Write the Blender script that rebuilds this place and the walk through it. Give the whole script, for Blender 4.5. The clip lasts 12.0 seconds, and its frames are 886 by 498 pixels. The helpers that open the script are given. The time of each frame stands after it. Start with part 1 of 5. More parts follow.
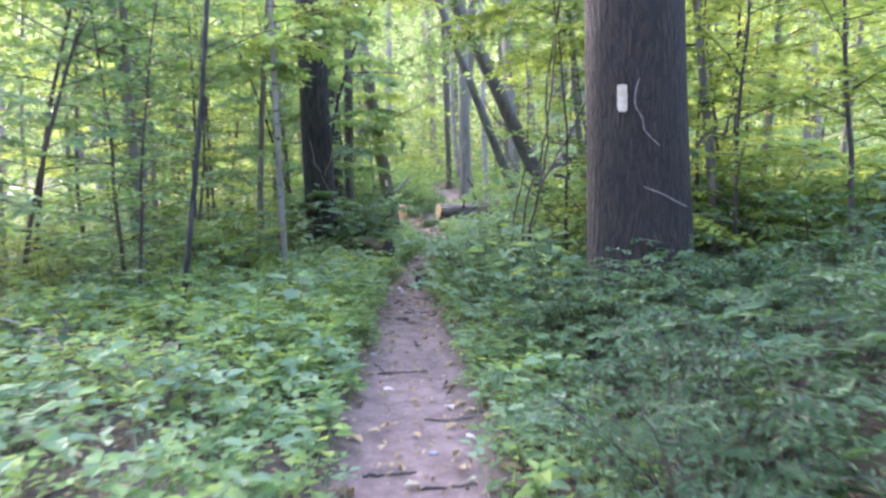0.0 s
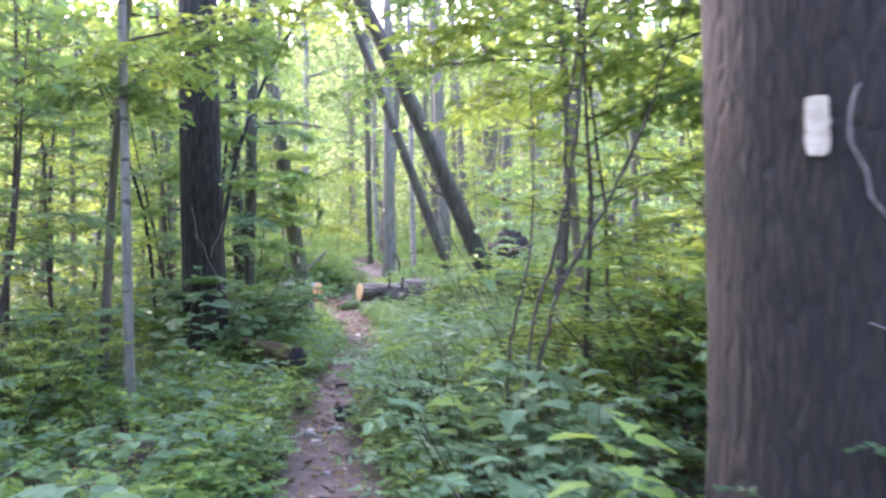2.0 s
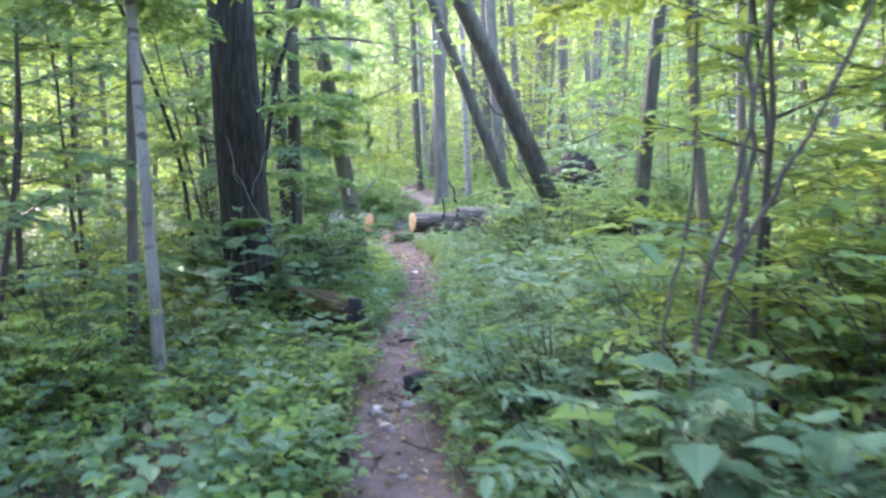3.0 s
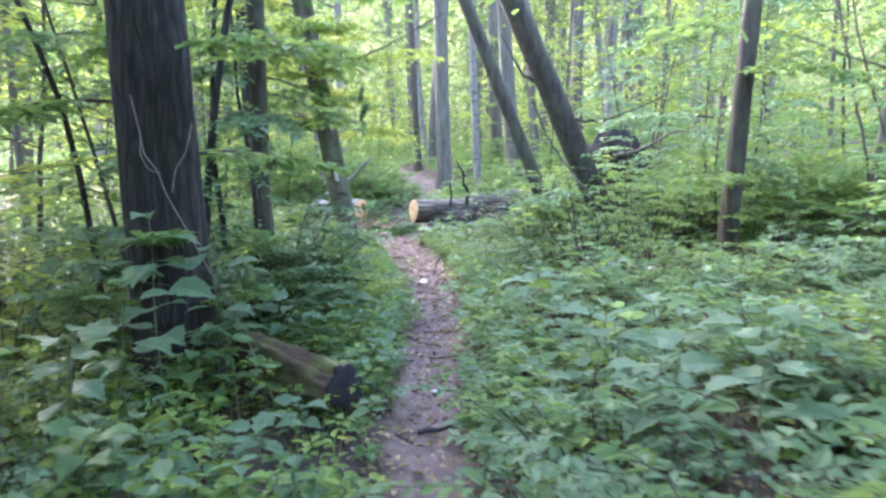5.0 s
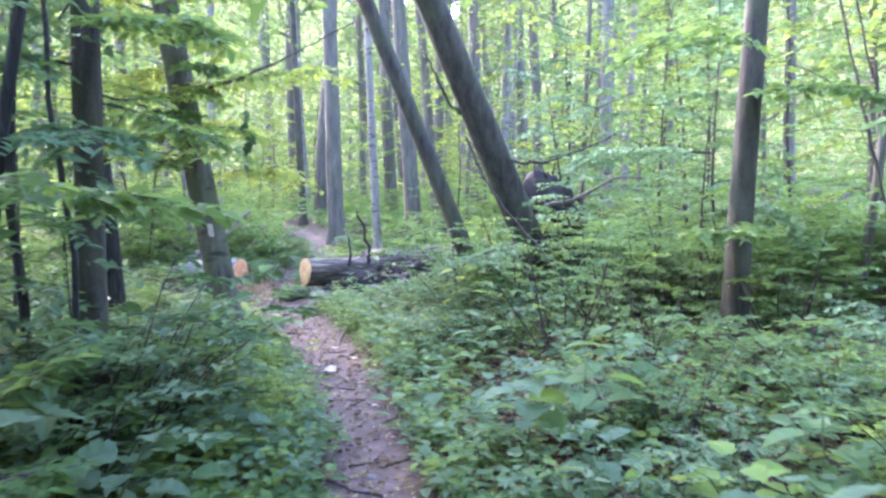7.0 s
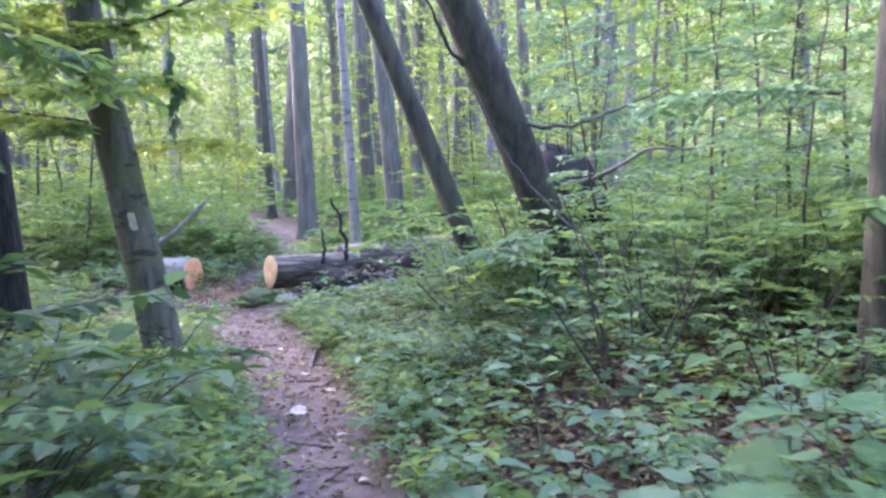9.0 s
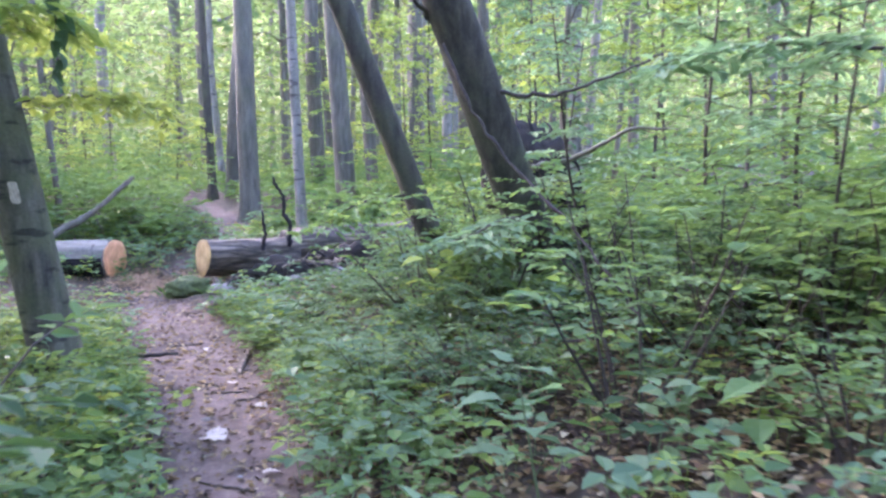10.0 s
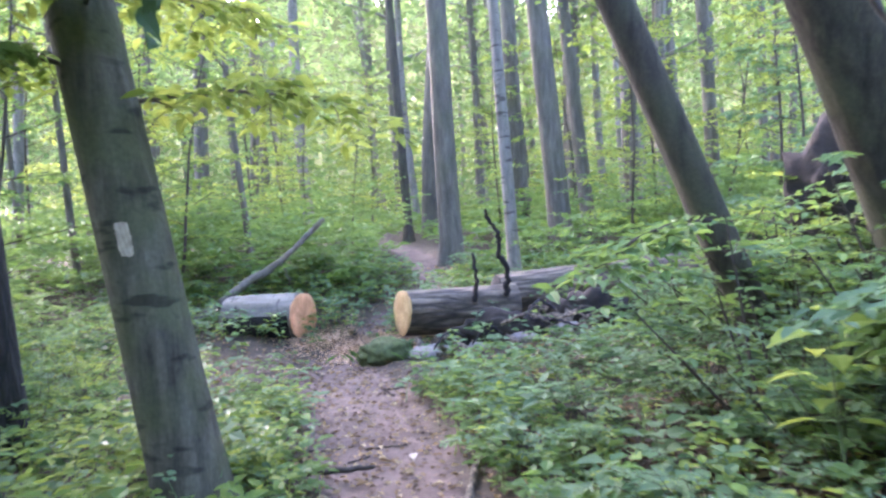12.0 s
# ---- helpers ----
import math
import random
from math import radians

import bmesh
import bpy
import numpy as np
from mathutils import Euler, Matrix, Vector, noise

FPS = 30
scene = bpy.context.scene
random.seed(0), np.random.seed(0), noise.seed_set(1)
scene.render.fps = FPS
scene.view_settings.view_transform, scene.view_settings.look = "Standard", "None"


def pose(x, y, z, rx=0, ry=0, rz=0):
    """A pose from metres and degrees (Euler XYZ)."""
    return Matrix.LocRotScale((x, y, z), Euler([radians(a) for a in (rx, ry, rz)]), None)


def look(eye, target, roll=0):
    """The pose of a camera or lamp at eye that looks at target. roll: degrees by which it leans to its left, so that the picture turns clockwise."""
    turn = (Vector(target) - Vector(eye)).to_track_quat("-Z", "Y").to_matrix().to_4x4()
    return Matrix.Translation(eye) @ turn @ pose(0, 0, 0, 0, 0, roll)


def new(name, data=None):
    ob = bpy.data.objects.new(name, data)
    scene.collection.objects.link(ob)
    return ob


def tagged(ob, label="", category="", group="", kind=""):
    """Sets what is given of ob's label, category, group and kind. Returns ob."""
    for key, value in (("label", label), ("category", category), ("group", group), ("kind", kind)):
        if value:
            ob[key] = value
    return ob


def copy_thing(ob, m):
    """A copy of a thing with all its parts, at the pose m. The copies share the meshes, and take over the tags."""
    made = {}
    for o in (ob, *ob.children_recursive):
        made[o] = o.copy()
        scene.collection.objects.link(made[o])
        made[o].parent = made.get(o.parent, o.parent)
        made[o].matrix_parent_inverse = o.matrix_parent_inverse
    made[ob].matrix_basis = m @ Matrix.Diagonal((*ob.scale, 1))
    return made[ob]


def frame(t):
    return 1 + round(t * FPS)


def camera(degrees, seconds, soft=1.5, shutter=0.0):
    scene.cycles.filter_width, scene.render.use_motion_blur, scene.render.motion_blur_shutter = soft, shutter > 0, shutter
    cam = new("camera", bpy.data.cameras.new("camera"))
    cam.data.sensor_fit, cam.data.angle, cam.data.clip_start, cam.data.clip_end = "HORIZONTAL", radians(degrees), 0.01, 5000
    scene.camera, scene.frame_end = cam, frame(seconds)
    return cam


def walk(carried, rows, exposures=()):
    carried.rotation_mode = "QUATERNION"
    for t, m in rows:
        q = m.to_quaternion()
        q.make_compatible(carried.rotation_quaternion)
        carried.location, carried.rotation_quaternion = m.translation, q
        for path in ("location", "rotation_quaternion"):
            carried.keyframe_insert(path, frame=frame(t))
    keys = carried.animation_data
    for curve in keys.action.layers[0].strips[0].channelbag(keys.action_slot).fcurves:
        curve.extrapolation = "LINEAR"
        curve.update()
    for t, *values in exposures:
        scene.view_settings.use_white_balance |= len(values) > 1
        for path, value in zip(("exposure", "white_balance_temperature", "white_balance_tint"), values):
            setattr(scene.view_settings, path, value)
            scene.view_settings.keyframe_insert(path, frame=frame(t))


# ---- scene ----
cam = camera(60.6, 12.0, soft=2.6, shutter=0.5)
PATH = [
    (0, (0.275, 0.332, 1.263), (0.231, 2.325, 1.099), -0.6),
    (0.5, (0.243, 0.964, 1.268), (0.234, 2.958, 1.114), -0.6),
    (1, (0.181, 1.676, 1.264), (0.096, 3.672, 1.168), -1.1),
    (1.5, (0.151, 2.339, 1.398), (0.321, 4.332, 1.383), -1.1),
    (2, (0.071, 2.975, 1.418), (0.249, 4.967, 1.439), 0.3),
    (2.5, (-0.063, 3.505, 1.429), (0.046, 5.5, 1.338), 1.6),
    (3, (-0.101, 4.069, 1.52), (-0.044, 6.06, 1.337), -0.9),
    (3.5, (-0.183, 4.607, 1.619), (-0.166, 6.599, 1.438), -0.9),
    (3.7, (-0.187, 4.869, 1.604), (-0.146, 6.86, 1.428), 0.8),
    (5.3, (-0.403, 6.994, 1.541), (-0.32, 8.977, 1.295), -1.1),
    (5.5, (-0.461, 7.199, 1.525), (-0.384, 9.186, 1.308), 1.6),
    (6, (-0.472, 7.764, 1.501), (-0.359, 9.749, 1.288), 0.3),
    (6.5, (-0.575, 8.328, 1.49), (-0.441, 10.32, 1.368), -0.6),
    (7, (-0.533, 8.705, 1.496), (-0.131, 10.662, 1.396), -0.9),
    (7.2, (-0.455, 8.913, 1.478), (-0.096, 10.878, 1.382), -0.9),
    (8.8, (-0.385, 10.325, 1.417), (0.058, 12.272, 1.301), -2.2),
    (9, (-0.365, 10.511, 1.402), (0.098, 12.453, 1.281), -2.0),
    (9.5, (-0.275, 10.947, 1.371), (0.172, 12.892, 1.238), -4.2),
    (10, (-0.199, 11.404, 1.339), (0.388, 13.31, 1.184), -0.6),
    (10.5, (-0.162, 11.905, 1.329), (0.241, 13.859, 1.183), -2.3),
    (11, (-0.155, 12.308, 1.321), (0.128, 14.286, 1.24), 0.1),
    (11.5, (-0.203, 12.898, 1.289), (-0.069, 14.894, 1.26), -1.6),
    (12, (-0.246, 13.421, 1.304), (-0.14, 15.418, 1.265), -3.2),
]
walk(cam, [(t, look(eye, target, roll)) for t, eye, target, roll in PATH], [(0, 4.85, 6200, 34), (1, 4.95, 6250, 38), (2.5, 5.0, 6200, 38), (3, 5.0, 5950, 32), (3.5, 5.12, 5900, 31), (5.5, 5.08, 5950, 32), (6.5, 5.12, 5600, 35), (7.2, 4.98, 5600, 37), (9, 4.74, 5700, 43), (12, 4.68, 5850, 35)])


# ---- world, sun ----
SUN_AZ, SUN_EL = radians(-34), radians(27)      # measured from +y towards +x
world = bpy.data.worlds.new("sky")
scene.world = world
world.use_nodes = True
wn = world.node_tree
sky = wn.nodes.new("ShaderNodeTexSky")
sky.sky_type, sky.sun_disc = "NISHITA", False
sky.sun_elevation, sky.sun_rotation = SUN_EL, SUN_AZ
sky.air_density, sky.dust_density = 1.0, 3.0
wn.nodes["Background"].inputs["Strength"].default_value = 0.15
wn.links.new(sky.outputs[0], wn.nodes["Background"].inputs["Color"])
sun = new("sun", bpy.data.lights.new("sun", "SUN"))
sun.data.energy, sun.data.angle, sun.data.color = 0.9, radians(6), (1.0, 0.93, 0.8)
sun_from = Vector((math.sin(SUN_AZ) * math.cos(SUN_EL), math.cos(SUN_AZ) * math.cos(SUN_EL), math.sin(SUN_EL)))
sun.matrix_world = look(sun_from * 50, (0, 0, 0))

rng = np.random.default_rng(7)


# ---- materials ----
def material(name):
    m = bpy.data.materials.new(name)
    m.use_nodes = True
    t = m.node_tree
    return m, t, t.nodes["Principled BSDF"], t.nodes["Material Output"]


def node(t, kind, **values):
    n = t.nodes.new("ShaderNode" + kind)
    for k, v in values.items():
        n.inputs[k].default_value = v
    return n


def ramp(t, source, stops):
    r = t.nodes.new("ShaderNodeValToRGB")
    e = r.color_ramp.elements
    while len(e) < len(stops):
        e.new(0.5)
    for k, (pos, col) in enumerate(stops):
        e[k].position, e[k].color = pos, (*col, 1)
    t.links.new(source, r.inputs[0])
    return r


def mixed(t, a, b, factor, blend="MIX"):
    m = t.nodes.new("ShaderNodeMix")
    m.data_type, m.blend_type = "RGBA", blend
    for k, v in ((0, factor), (6, a), (7, b)):
        if isinstance(v, (int, float)):
            m.inputs[k].default_value = v
        elif isinstance(v, tuple):
            m.inputs[k].default_value = (*v, 1)
        else:
            t.links.new(v, m.inputs[k])
    return m.outputs[2]


def bump(t, height, strength, distance, bsdf):
    b = node(t, "Bump", Strength=strength, Distance=distance)
    t.links.new(height, b.inputs["Height"])
    t.links.new(b.outputs[0], bsdf.inputs["Normal"])


def leaf_material(name, cols, glow, through_part=0.38, rough=0.62):
    """Leaves: each blade its own green, thin enough to let light through."""
    m, t, b, out = material(name)
    geo = node(t, "NewGeometry")
    r = ramp(t, geo.outputs["Random Per Island"], [(k / (len(cols) - 1), c) for k, c in enumerate(cols)])
    tex = node(t, "TexNoise", Scale=1.3, Detail=3.0)
    pos = node(t, "TexCoord")
    t.links.new(pos.outputs["Object"], tex.inputs["Vector"])
    patch = ramp(t, tex.outputs["Fac"], [(0.3, (0.7, 0.78, 0.8)), (0.7, (1.25, 1.15, 0.9))])
    col = mixed(t, r.outputs[0], patch.outputs[0], 1.0, "MULTIPLY")
    t.links.new(col, b.inputs["Base Color"])
    b.inputs["Roughness"].default_value = rough
    b.inputs["Specular IOR Level"].default_value = 0.22
    tr = node(t, "BsdfTranslucent")
    g = mixed(t, r.outputs[0], glow, 0.6)
    t.links.new(g, tr.inputs["Color"])
    mx = node(t, "MixShader")
    mx.inputs[0].default_value = through_part
    t.links.new(b.outputs[0], mx.inputs[1])
    t.links.new(tr.outputs[0], mx.inputs[2])
    t.links.new(mx.outputs[0], out.inputs[0])
    return m


def bark_material(name, dark, light, moss, scale=1.0, moss_amount=0.5, depth=0.01, scars=False, plates=0.0, mosses=(0.5, 0.78), moss_scale=1.7):
    m, t, b, out = material(name)
    co = node(t, "TexCoord")
    mp = node(t, "Mapping")
    mp.inputs["Scale"].default_value = (scale * 9, scale * 9, scale * 1.6)
    t.links.new(co.outputs["Object"], mp.inputs["Vector"])
    n1 = node(t, "TexNoise", Scale=2.2, Detail=7.0, Roughness=0.65)
    t.links.new(mp.outputs[0], n1.inputs["Vector"])
    n2 = node(t, "TexNoise", Scale=moss_scale, Detail=4.0)
    t.links.new(co.outputs["Object"], n2.inputs["Vector"])
    n3 = node(t, "TexNoise", Scale=55.0, Detail=3.0)
    t.links.new(co.outputs["Object"], n3.inputs["Vector"])
    c1 = ramp(t, n1.outputs["Fac"], [(0.32, dark), (0.68, light)])
    f = ramp(t, n2.outputs["Fac"], [(mosses[0], (0, 0, 0)), (mosses[1], (moss_amount,) * 3)])
    c2 = mixed(t, c1.outputs[0], moss, f.outputs[0])
    g = ramp(t, n3.outputs["Fac"], [(0.3, (0.75, 0.75, 0.75)), (0.75, (1.2, 1.2, 1.2))])
    height = n1.outputs["Fac"]
    if plates:
        mp3 = node(t, "Mapping")
        mp3.inputs["Scale"].default_value = (plates, plates, plates * 0.11)
        wob = mixed(t, co.outputs["Object"], n2.outputs["Color"], 0.12)
        t.links.new(wob, mp3.inputs["Vector"])
        v1 = t.nodes.new("ShaderNodeTexVoronoi")
        v1.feature = "DISTANCE_TO_EDGE"
        v1.inputs["Scale"].default_value = 1.0
        t.links.new(mp3.outputs[0], v1.inputs["Vector"])
        crack = ramp(t, v1.outputs["Distance"], [(0.02, (0.4, 0.4, 0.41)), (0.25, (1.1, 1.08, 1.05))])
        c2 = mixed(t, c2, crack.outputs[0], 1.0, "MULTIPLY")
        height = mixed(t, crack.outputs[0], n1.outputs["Color"], 0.4)
    if scars:
        mp2 = node(t, "Mapping")
        mp2.inputs["Scale"].default_value = (3.0, 3.0, 11.0)
        t.links.new(co.outputs["Object"], mp2.inputs["Vector"])
        n4 = node(t, "TexNoise", Scale=1.6, Detail=2.0)
        t.links.new(mp2.outputs[0], n4.inputs["Vector"])
        sc = ramp(t, n4.outputs["Fac"], [(0.6, (1, 1, 1)), (0.68, (0.35, 0.34, 0.33))])
        c2 = mixed(t, c2, sc.outputs[0], 1.0, "MULTIPLY")
    t.links.new(mixed(t, c2, g.outputs[0], 0.8, "MULTIPLY"), b.inputs["Base Color"])
    b.inputs["Roughness"].default_value = 0.88
    bump(t, height, 0.9, depth, b)
    return m


def plain_material(name, a, c, scale, rough=0.8, rel=0.004):
    m, t, b, out = material(name)
    co = node(t, "TexCoord")
    n1 = node(t, "TexNoise", Scale=scale, Detail=6.0, Roughness=0.6)
    t.links.new(co.outputs["Object"], n1.inputs["Vector"])
    r = ramp(t, n1.outputs["Fac"], [(0.3, a), (0.7, c)])
    t.links.new(r.outputs[0], b.inputs["Base Color"])
    b.inputs["Roughness"].default_value = rough
    bump(t, n1.outputs["Fac"], 0.6, rel, b)
    return m


LEAF_MID = leaf_material("leaf_mid", [(0.052, 0.109, 0.0496), (0.0845, 0.166, 0.0708), (0.123, 0.213, 0.0732), (0.0714, 0.146, 0.0732)], (0.282, 0.428, 0.0708))
LEAF_BRIGHT = leaf_material("leaf_bright", [(0.0974, 0.188, 0.059), (0.156, 0.26, 0.0708), (0.117, 0.218, 0.0708), (0.208, 0.281, 0.0708)], (0.429, 0.51, 0.0708), 0.42)
# Darkened past its own green so that some plants read as shaded.
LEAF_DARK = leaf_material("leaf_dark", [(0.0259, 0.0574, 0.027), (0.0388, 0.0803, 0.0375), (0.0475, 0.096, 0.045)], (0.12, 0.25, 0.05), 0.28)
LEAF_COOL = leaf_material("leaf_cool", [(0.0714, 0.141, 0.0826), (0.11, 0.188, 0.112), (0.137, 0.218, 0.124), (0.0845, 0.156, 0.0826)], (0.226, 0.388, 0.142), 0.38, 0.55)
LEAF_YELLOW = leaf_material("leaf_yellow", [(0.16, 0.26, 0.05), (0.22, 0.3, 0.06), (0.12, 0.22, 0.05)], (0.45, 0.5, 0.1), 0.45)
LEAF_CROWN = leaf_material("leaf_crown", [(0.07, 0.15, 0.045), (0.1, 0.19, 0.055), (0.12, 0.19, 0.055)], (0.29, 0.38, 0.14), 0.4)
LITTER = leaf_material("dead_leaf", [(0.09, 0.062, 0.035), (0.18, 0.128, 0.07), (0.27, 0.21, 0.12), (0.13, 0.09, 0.05), (0.36, 0.32, 0.23)], (0.4, 0.25, 0.1), 0.12, 0.7)
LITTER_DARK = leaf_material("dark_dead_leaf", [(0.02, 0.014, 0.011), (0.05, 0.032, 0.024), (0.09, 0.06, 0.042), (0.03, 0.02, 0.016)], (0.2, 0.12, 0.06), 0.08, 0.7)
BARK_OAK = bark_material("bark_furrowed", (0.008, 0.0052, 0.003), (0.03, 0.02, 0.0115), (0.045, 0.044, 0.024), 1.9, 0.3, 0.025, plates=48.0)
BARK_DARK = bark_material("bark_dark", (0.012, 0.0115, 0.0105), (0.044, 0.04, 0.034), (0.045, 0.055, 0.035), 1.0, 0.4, 0.02, plates=28.0)
# Lightened to put some haze into the far trunks.
BARK_GREY = bark_material("bark_grey", (0.053, 0.049, 0.037), (0.148, 0.136, 0.104), (0.09, 0.105, 0.05), 0.7, 0.6, 0.005)
BARK_LEAN = bark_material("bark_brown_grey", (0.017, 0.015, 0.011), (0.075, 0.067, 0.047), (0.07, 0.078, 0.04), 0.9, 0.6, 0.012, mosses=(0.46, 0.66), moss_scale=3.4)
BARK_PALE = bark_material("bark_pale", (0.1, 0.094, 0.078), (0.25, 0.236, 0.2), (0.12, 0.13, 0.08), 0.7, 0.5, 0.004, scars=True)
BARK_SCARRED = bark_material("bark_scarred", (0.03, 0.028, 0.019), (0.14, 0.132, 0.094), (0.085, 0.098, 0.043), 1.0, 0.75, 0.01, scars=True, mosses=(0.43, 0.62), moss_scale=4.0)
BARK_LOG = bark_material("bark_log", (0.06, 0.048, 0.036), (0.25, 0.205, 0.155), (0.1, 0.1, 0.06), 1.0, 0.5, 0.014, plates=18.0)
MOSSY = bark_material("bark_mossy", (0.026, 0.018, 0.011), (0.12, 0.078, 0.042), (0.11, 0.125, 0.03), 1.6, 1.0, 0.03, mosses=(0.42, 0.6), moss_scale=5.0)
TWIG = plain_material("twig", (0.02, 0.016, 0.012), (0.06, 0.048, 0.036), 30.0, 0.85)
TWIG_GREEN = plain_material("green_stem", (0.05, 0.09, 0.03), (0.1, 0.14, 0.05), 30.0, 0.6)
VINE = plain_material("pale_vine", (0.12, 0.1, 0.09), (0.27, 0.23, 0.2), 40.0, 0.85)
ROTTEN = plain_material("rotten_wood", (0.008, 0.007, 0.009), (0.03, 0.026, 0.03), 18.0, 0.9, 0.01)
PAINT = plain_material("white_paint", (0.27, 0.22, 0.16), (0.5, 0.42, 0.31), 22.0, 0.75, 0.003)
SAWDUST = plain_material("sawdust", (0.4, 0.24, 0.14), (0.62, 0.42, 0.26), 38.0, 0.95, 0.01)
STONE = plain_material("stone", (0.1, 0.095, 0.09), (0.27, 0.25, 0.24), 14.0, 0.85, 0.01)
SOIL_LUMP = plain_material("root_soil", (0.008, 0.007, 0.006), (0.034, 0.027, 0.021), 9.0, 0.95, 0.03)


def cut_material(name, pale, deep):
    """A fresh saw cut: growth rings round the log's own axis."""
    m, t, b, out = material(name)
    co = node(t, "TexCoord")
    w = t.nodes.new("ShaderNodeTexWave")
    w.wave_type, w.rings_direction = "RINGS", "Z"
    w.inputs["Scale"].default_value, w.inputs["Distortion"].default_value = 14.0, 2.5
    w.inputs["Detail"].default_value = 3.0
    t.links.new(co.outputs["Object"], w.inputs["Vector"])
    n = node(t, "TexNoise", Scale=9.0, Detail=5.0)
    t.links.new(co.outputs["Object"], n.inputs["Vector"])
    r = ramp(t, w.outputs["Fac"], [(0.1, deep), (0.7, pale)])
    s = ramp(t, n.outputs["Fac"], [(0.35, (0.7, 0.66, 0.6)), (0.65, (1.1, 1.1, 1.1))])
    t.links.new(mixed(t, r.outputs[0], s.outputs[0], 1.0, "MULTIPLY"), b.inputs["Base Color"])
    b.inputs["Roughness"].default_value = 0.8
    bump(t, n.outputs["Fac"], 0.4, 0.004, b)
    return m


CUT_ORANGE = cut_material("cut_orange", (0.74, 0.38, 0.19), (0.58, 0.26, 0.12))
CUT_YELLOW = cut_material("cut_yellow", (0.52, 0.38, 0.19), (0.38, 0.25, 0.12))


# ---- shape helpers ----
def sm(a, b, x):
    s = np.clip((x - a) / (b - a), 0, 1)
    return s * s * (3 - 2 * s)


def trail_x(y):
    return np.interp(y, [-30, 0, 3, 5.6, 8.5, 10.3, 13, 15, 16.6, 18.6, 20.2, 21.7, 23.2, 24.6, 27, 40],
                     [0.4, 0.25, 0.1, -0.06, -0.3, -0.27, -0.12, -0.14, -0.3, -0.6, -0.82, -0.5, 0.2, 0.1, -0.15, -2.5])


def trail_half(y):
    return np.interp(y, [-30, 0, 3, 5.6, 8.4, 10.3, 13, 15, 16.6, 18.6, 20.2, 20.9, 22, 24, 40],
                     [0.33, 0.33, 0.31, 0.29, 0.22, 0.19, 0.22, 0.3, 0.38, 0.42, 0.3, 0.12, 0.1, 0.26, 0.22])


def wobble(x, y):
    return (np.sin(x * 1.7 + 1.1 * np.sin(y * 0.9)) * np.cos(y * 1.3 + 0.7 * np.sin(x * 1.1)) * 0.6
            + 0.4 * np.sin(x * 4.3 + y * 1.9) * np.sin(y * 3.7 - x * 1.3))


def ground_z(x, y):
    x, y = np.asarray(x, float), np.asarray(y, float)
    u = x - trail_x(y)
    h = trail_half(y)
    z = 0.19 + np.interp(y, [-60, 0, 4, 18, 20.3, 22.5, 24.5, 30, 45, 75, 400], [0.1, -0.02, 0, 0, 0.1, 0.4, 0.72, 1.05, 1.7, 2.4, 2.4])
    z = z + 0.26 * sm(0.4, 2.2, u) * (1 - 0.6 * sm(17, 20, y)) + 0.06 * sm(0.4, 1.2, -u)
    z = z + 0.8 * sm(3, 14, u) + 0.03 * wobble(x, y) * sm(0.1, 0.6, np.abs(u))
    z = z + 0.25 * wobble(x * 0.13, y * 0.13) * sm(5, 20, np.abs(u))
    z = z - 0.05 * (1 - sm(h * 0.7, h * 1.35, np.abs(u)))
    return z + 0.006 * wobble(x * 5, y * 5)


def gz(x, y):
    return float(ground_z(x, y))


class Geo:
    """Collects vertices and quads of one mesh."""

    def __init__(self):
        self.v, self.q, self.n = [], [], 0

    def add(self, v, q):
        self.v.append(np.asarray(v, np.float32))
        self.q.append(np.asarray(q, np.int32) + self.n)
        self.n += len(v)

    def mesh(self, name, mat, smooth=True):
        v, q = np.concatenate(self.v), np.concatenate(self.q)
        me = bpy.data.meshes.new(name)
        me.vertices.add(len(v))
        me.vertices.foreach_set("co", v.ravel())
        me.loops.add(q.size)
        me.loops.foreach_set("vertex_index", q.ravel())
        me.polygons.add(len(q))
        me.polygons.foreach_set("loop_start", np.arange(0, q.size, 4, dtype=np.int32))
        me.polygons.foreach_set("loop_total", np.full(len(q), 4, np.int32))
        me.polygons.foreach_set("use_smooth", np.full(len(q), smooth))
        me.update(calc_edges=True)
        me.validate()
        me.materials.append(mat)
        return me


def part(name, geo, mat, parent=None, label="", smooth=True):
    ob = new(name, geo.mesh(name, mat, smooth) if isinstance(geo, Geo) else geo)
    if parent is not None:
        ob.parent = parent
    return tagged(ob, label)


def part_bm(name, bm, mat, parent=None, label="", smooth=False):
    me = bpy.data.meshes.new(name)
    bm.to_mesh(me)
    bm.free()
    me.materials.append(mat)
    me.polygons.foreach_set("use_smooth", [smooth] * len(me.polygons))
    ob = new(name, me)
    if parent is not None:
        ob.parent = parent
    return tagged(ob, label)


def unit(a):
    return a / np.maximum(np.linalg.norm(a, axis=-1, keepdims=True), 1e-9)


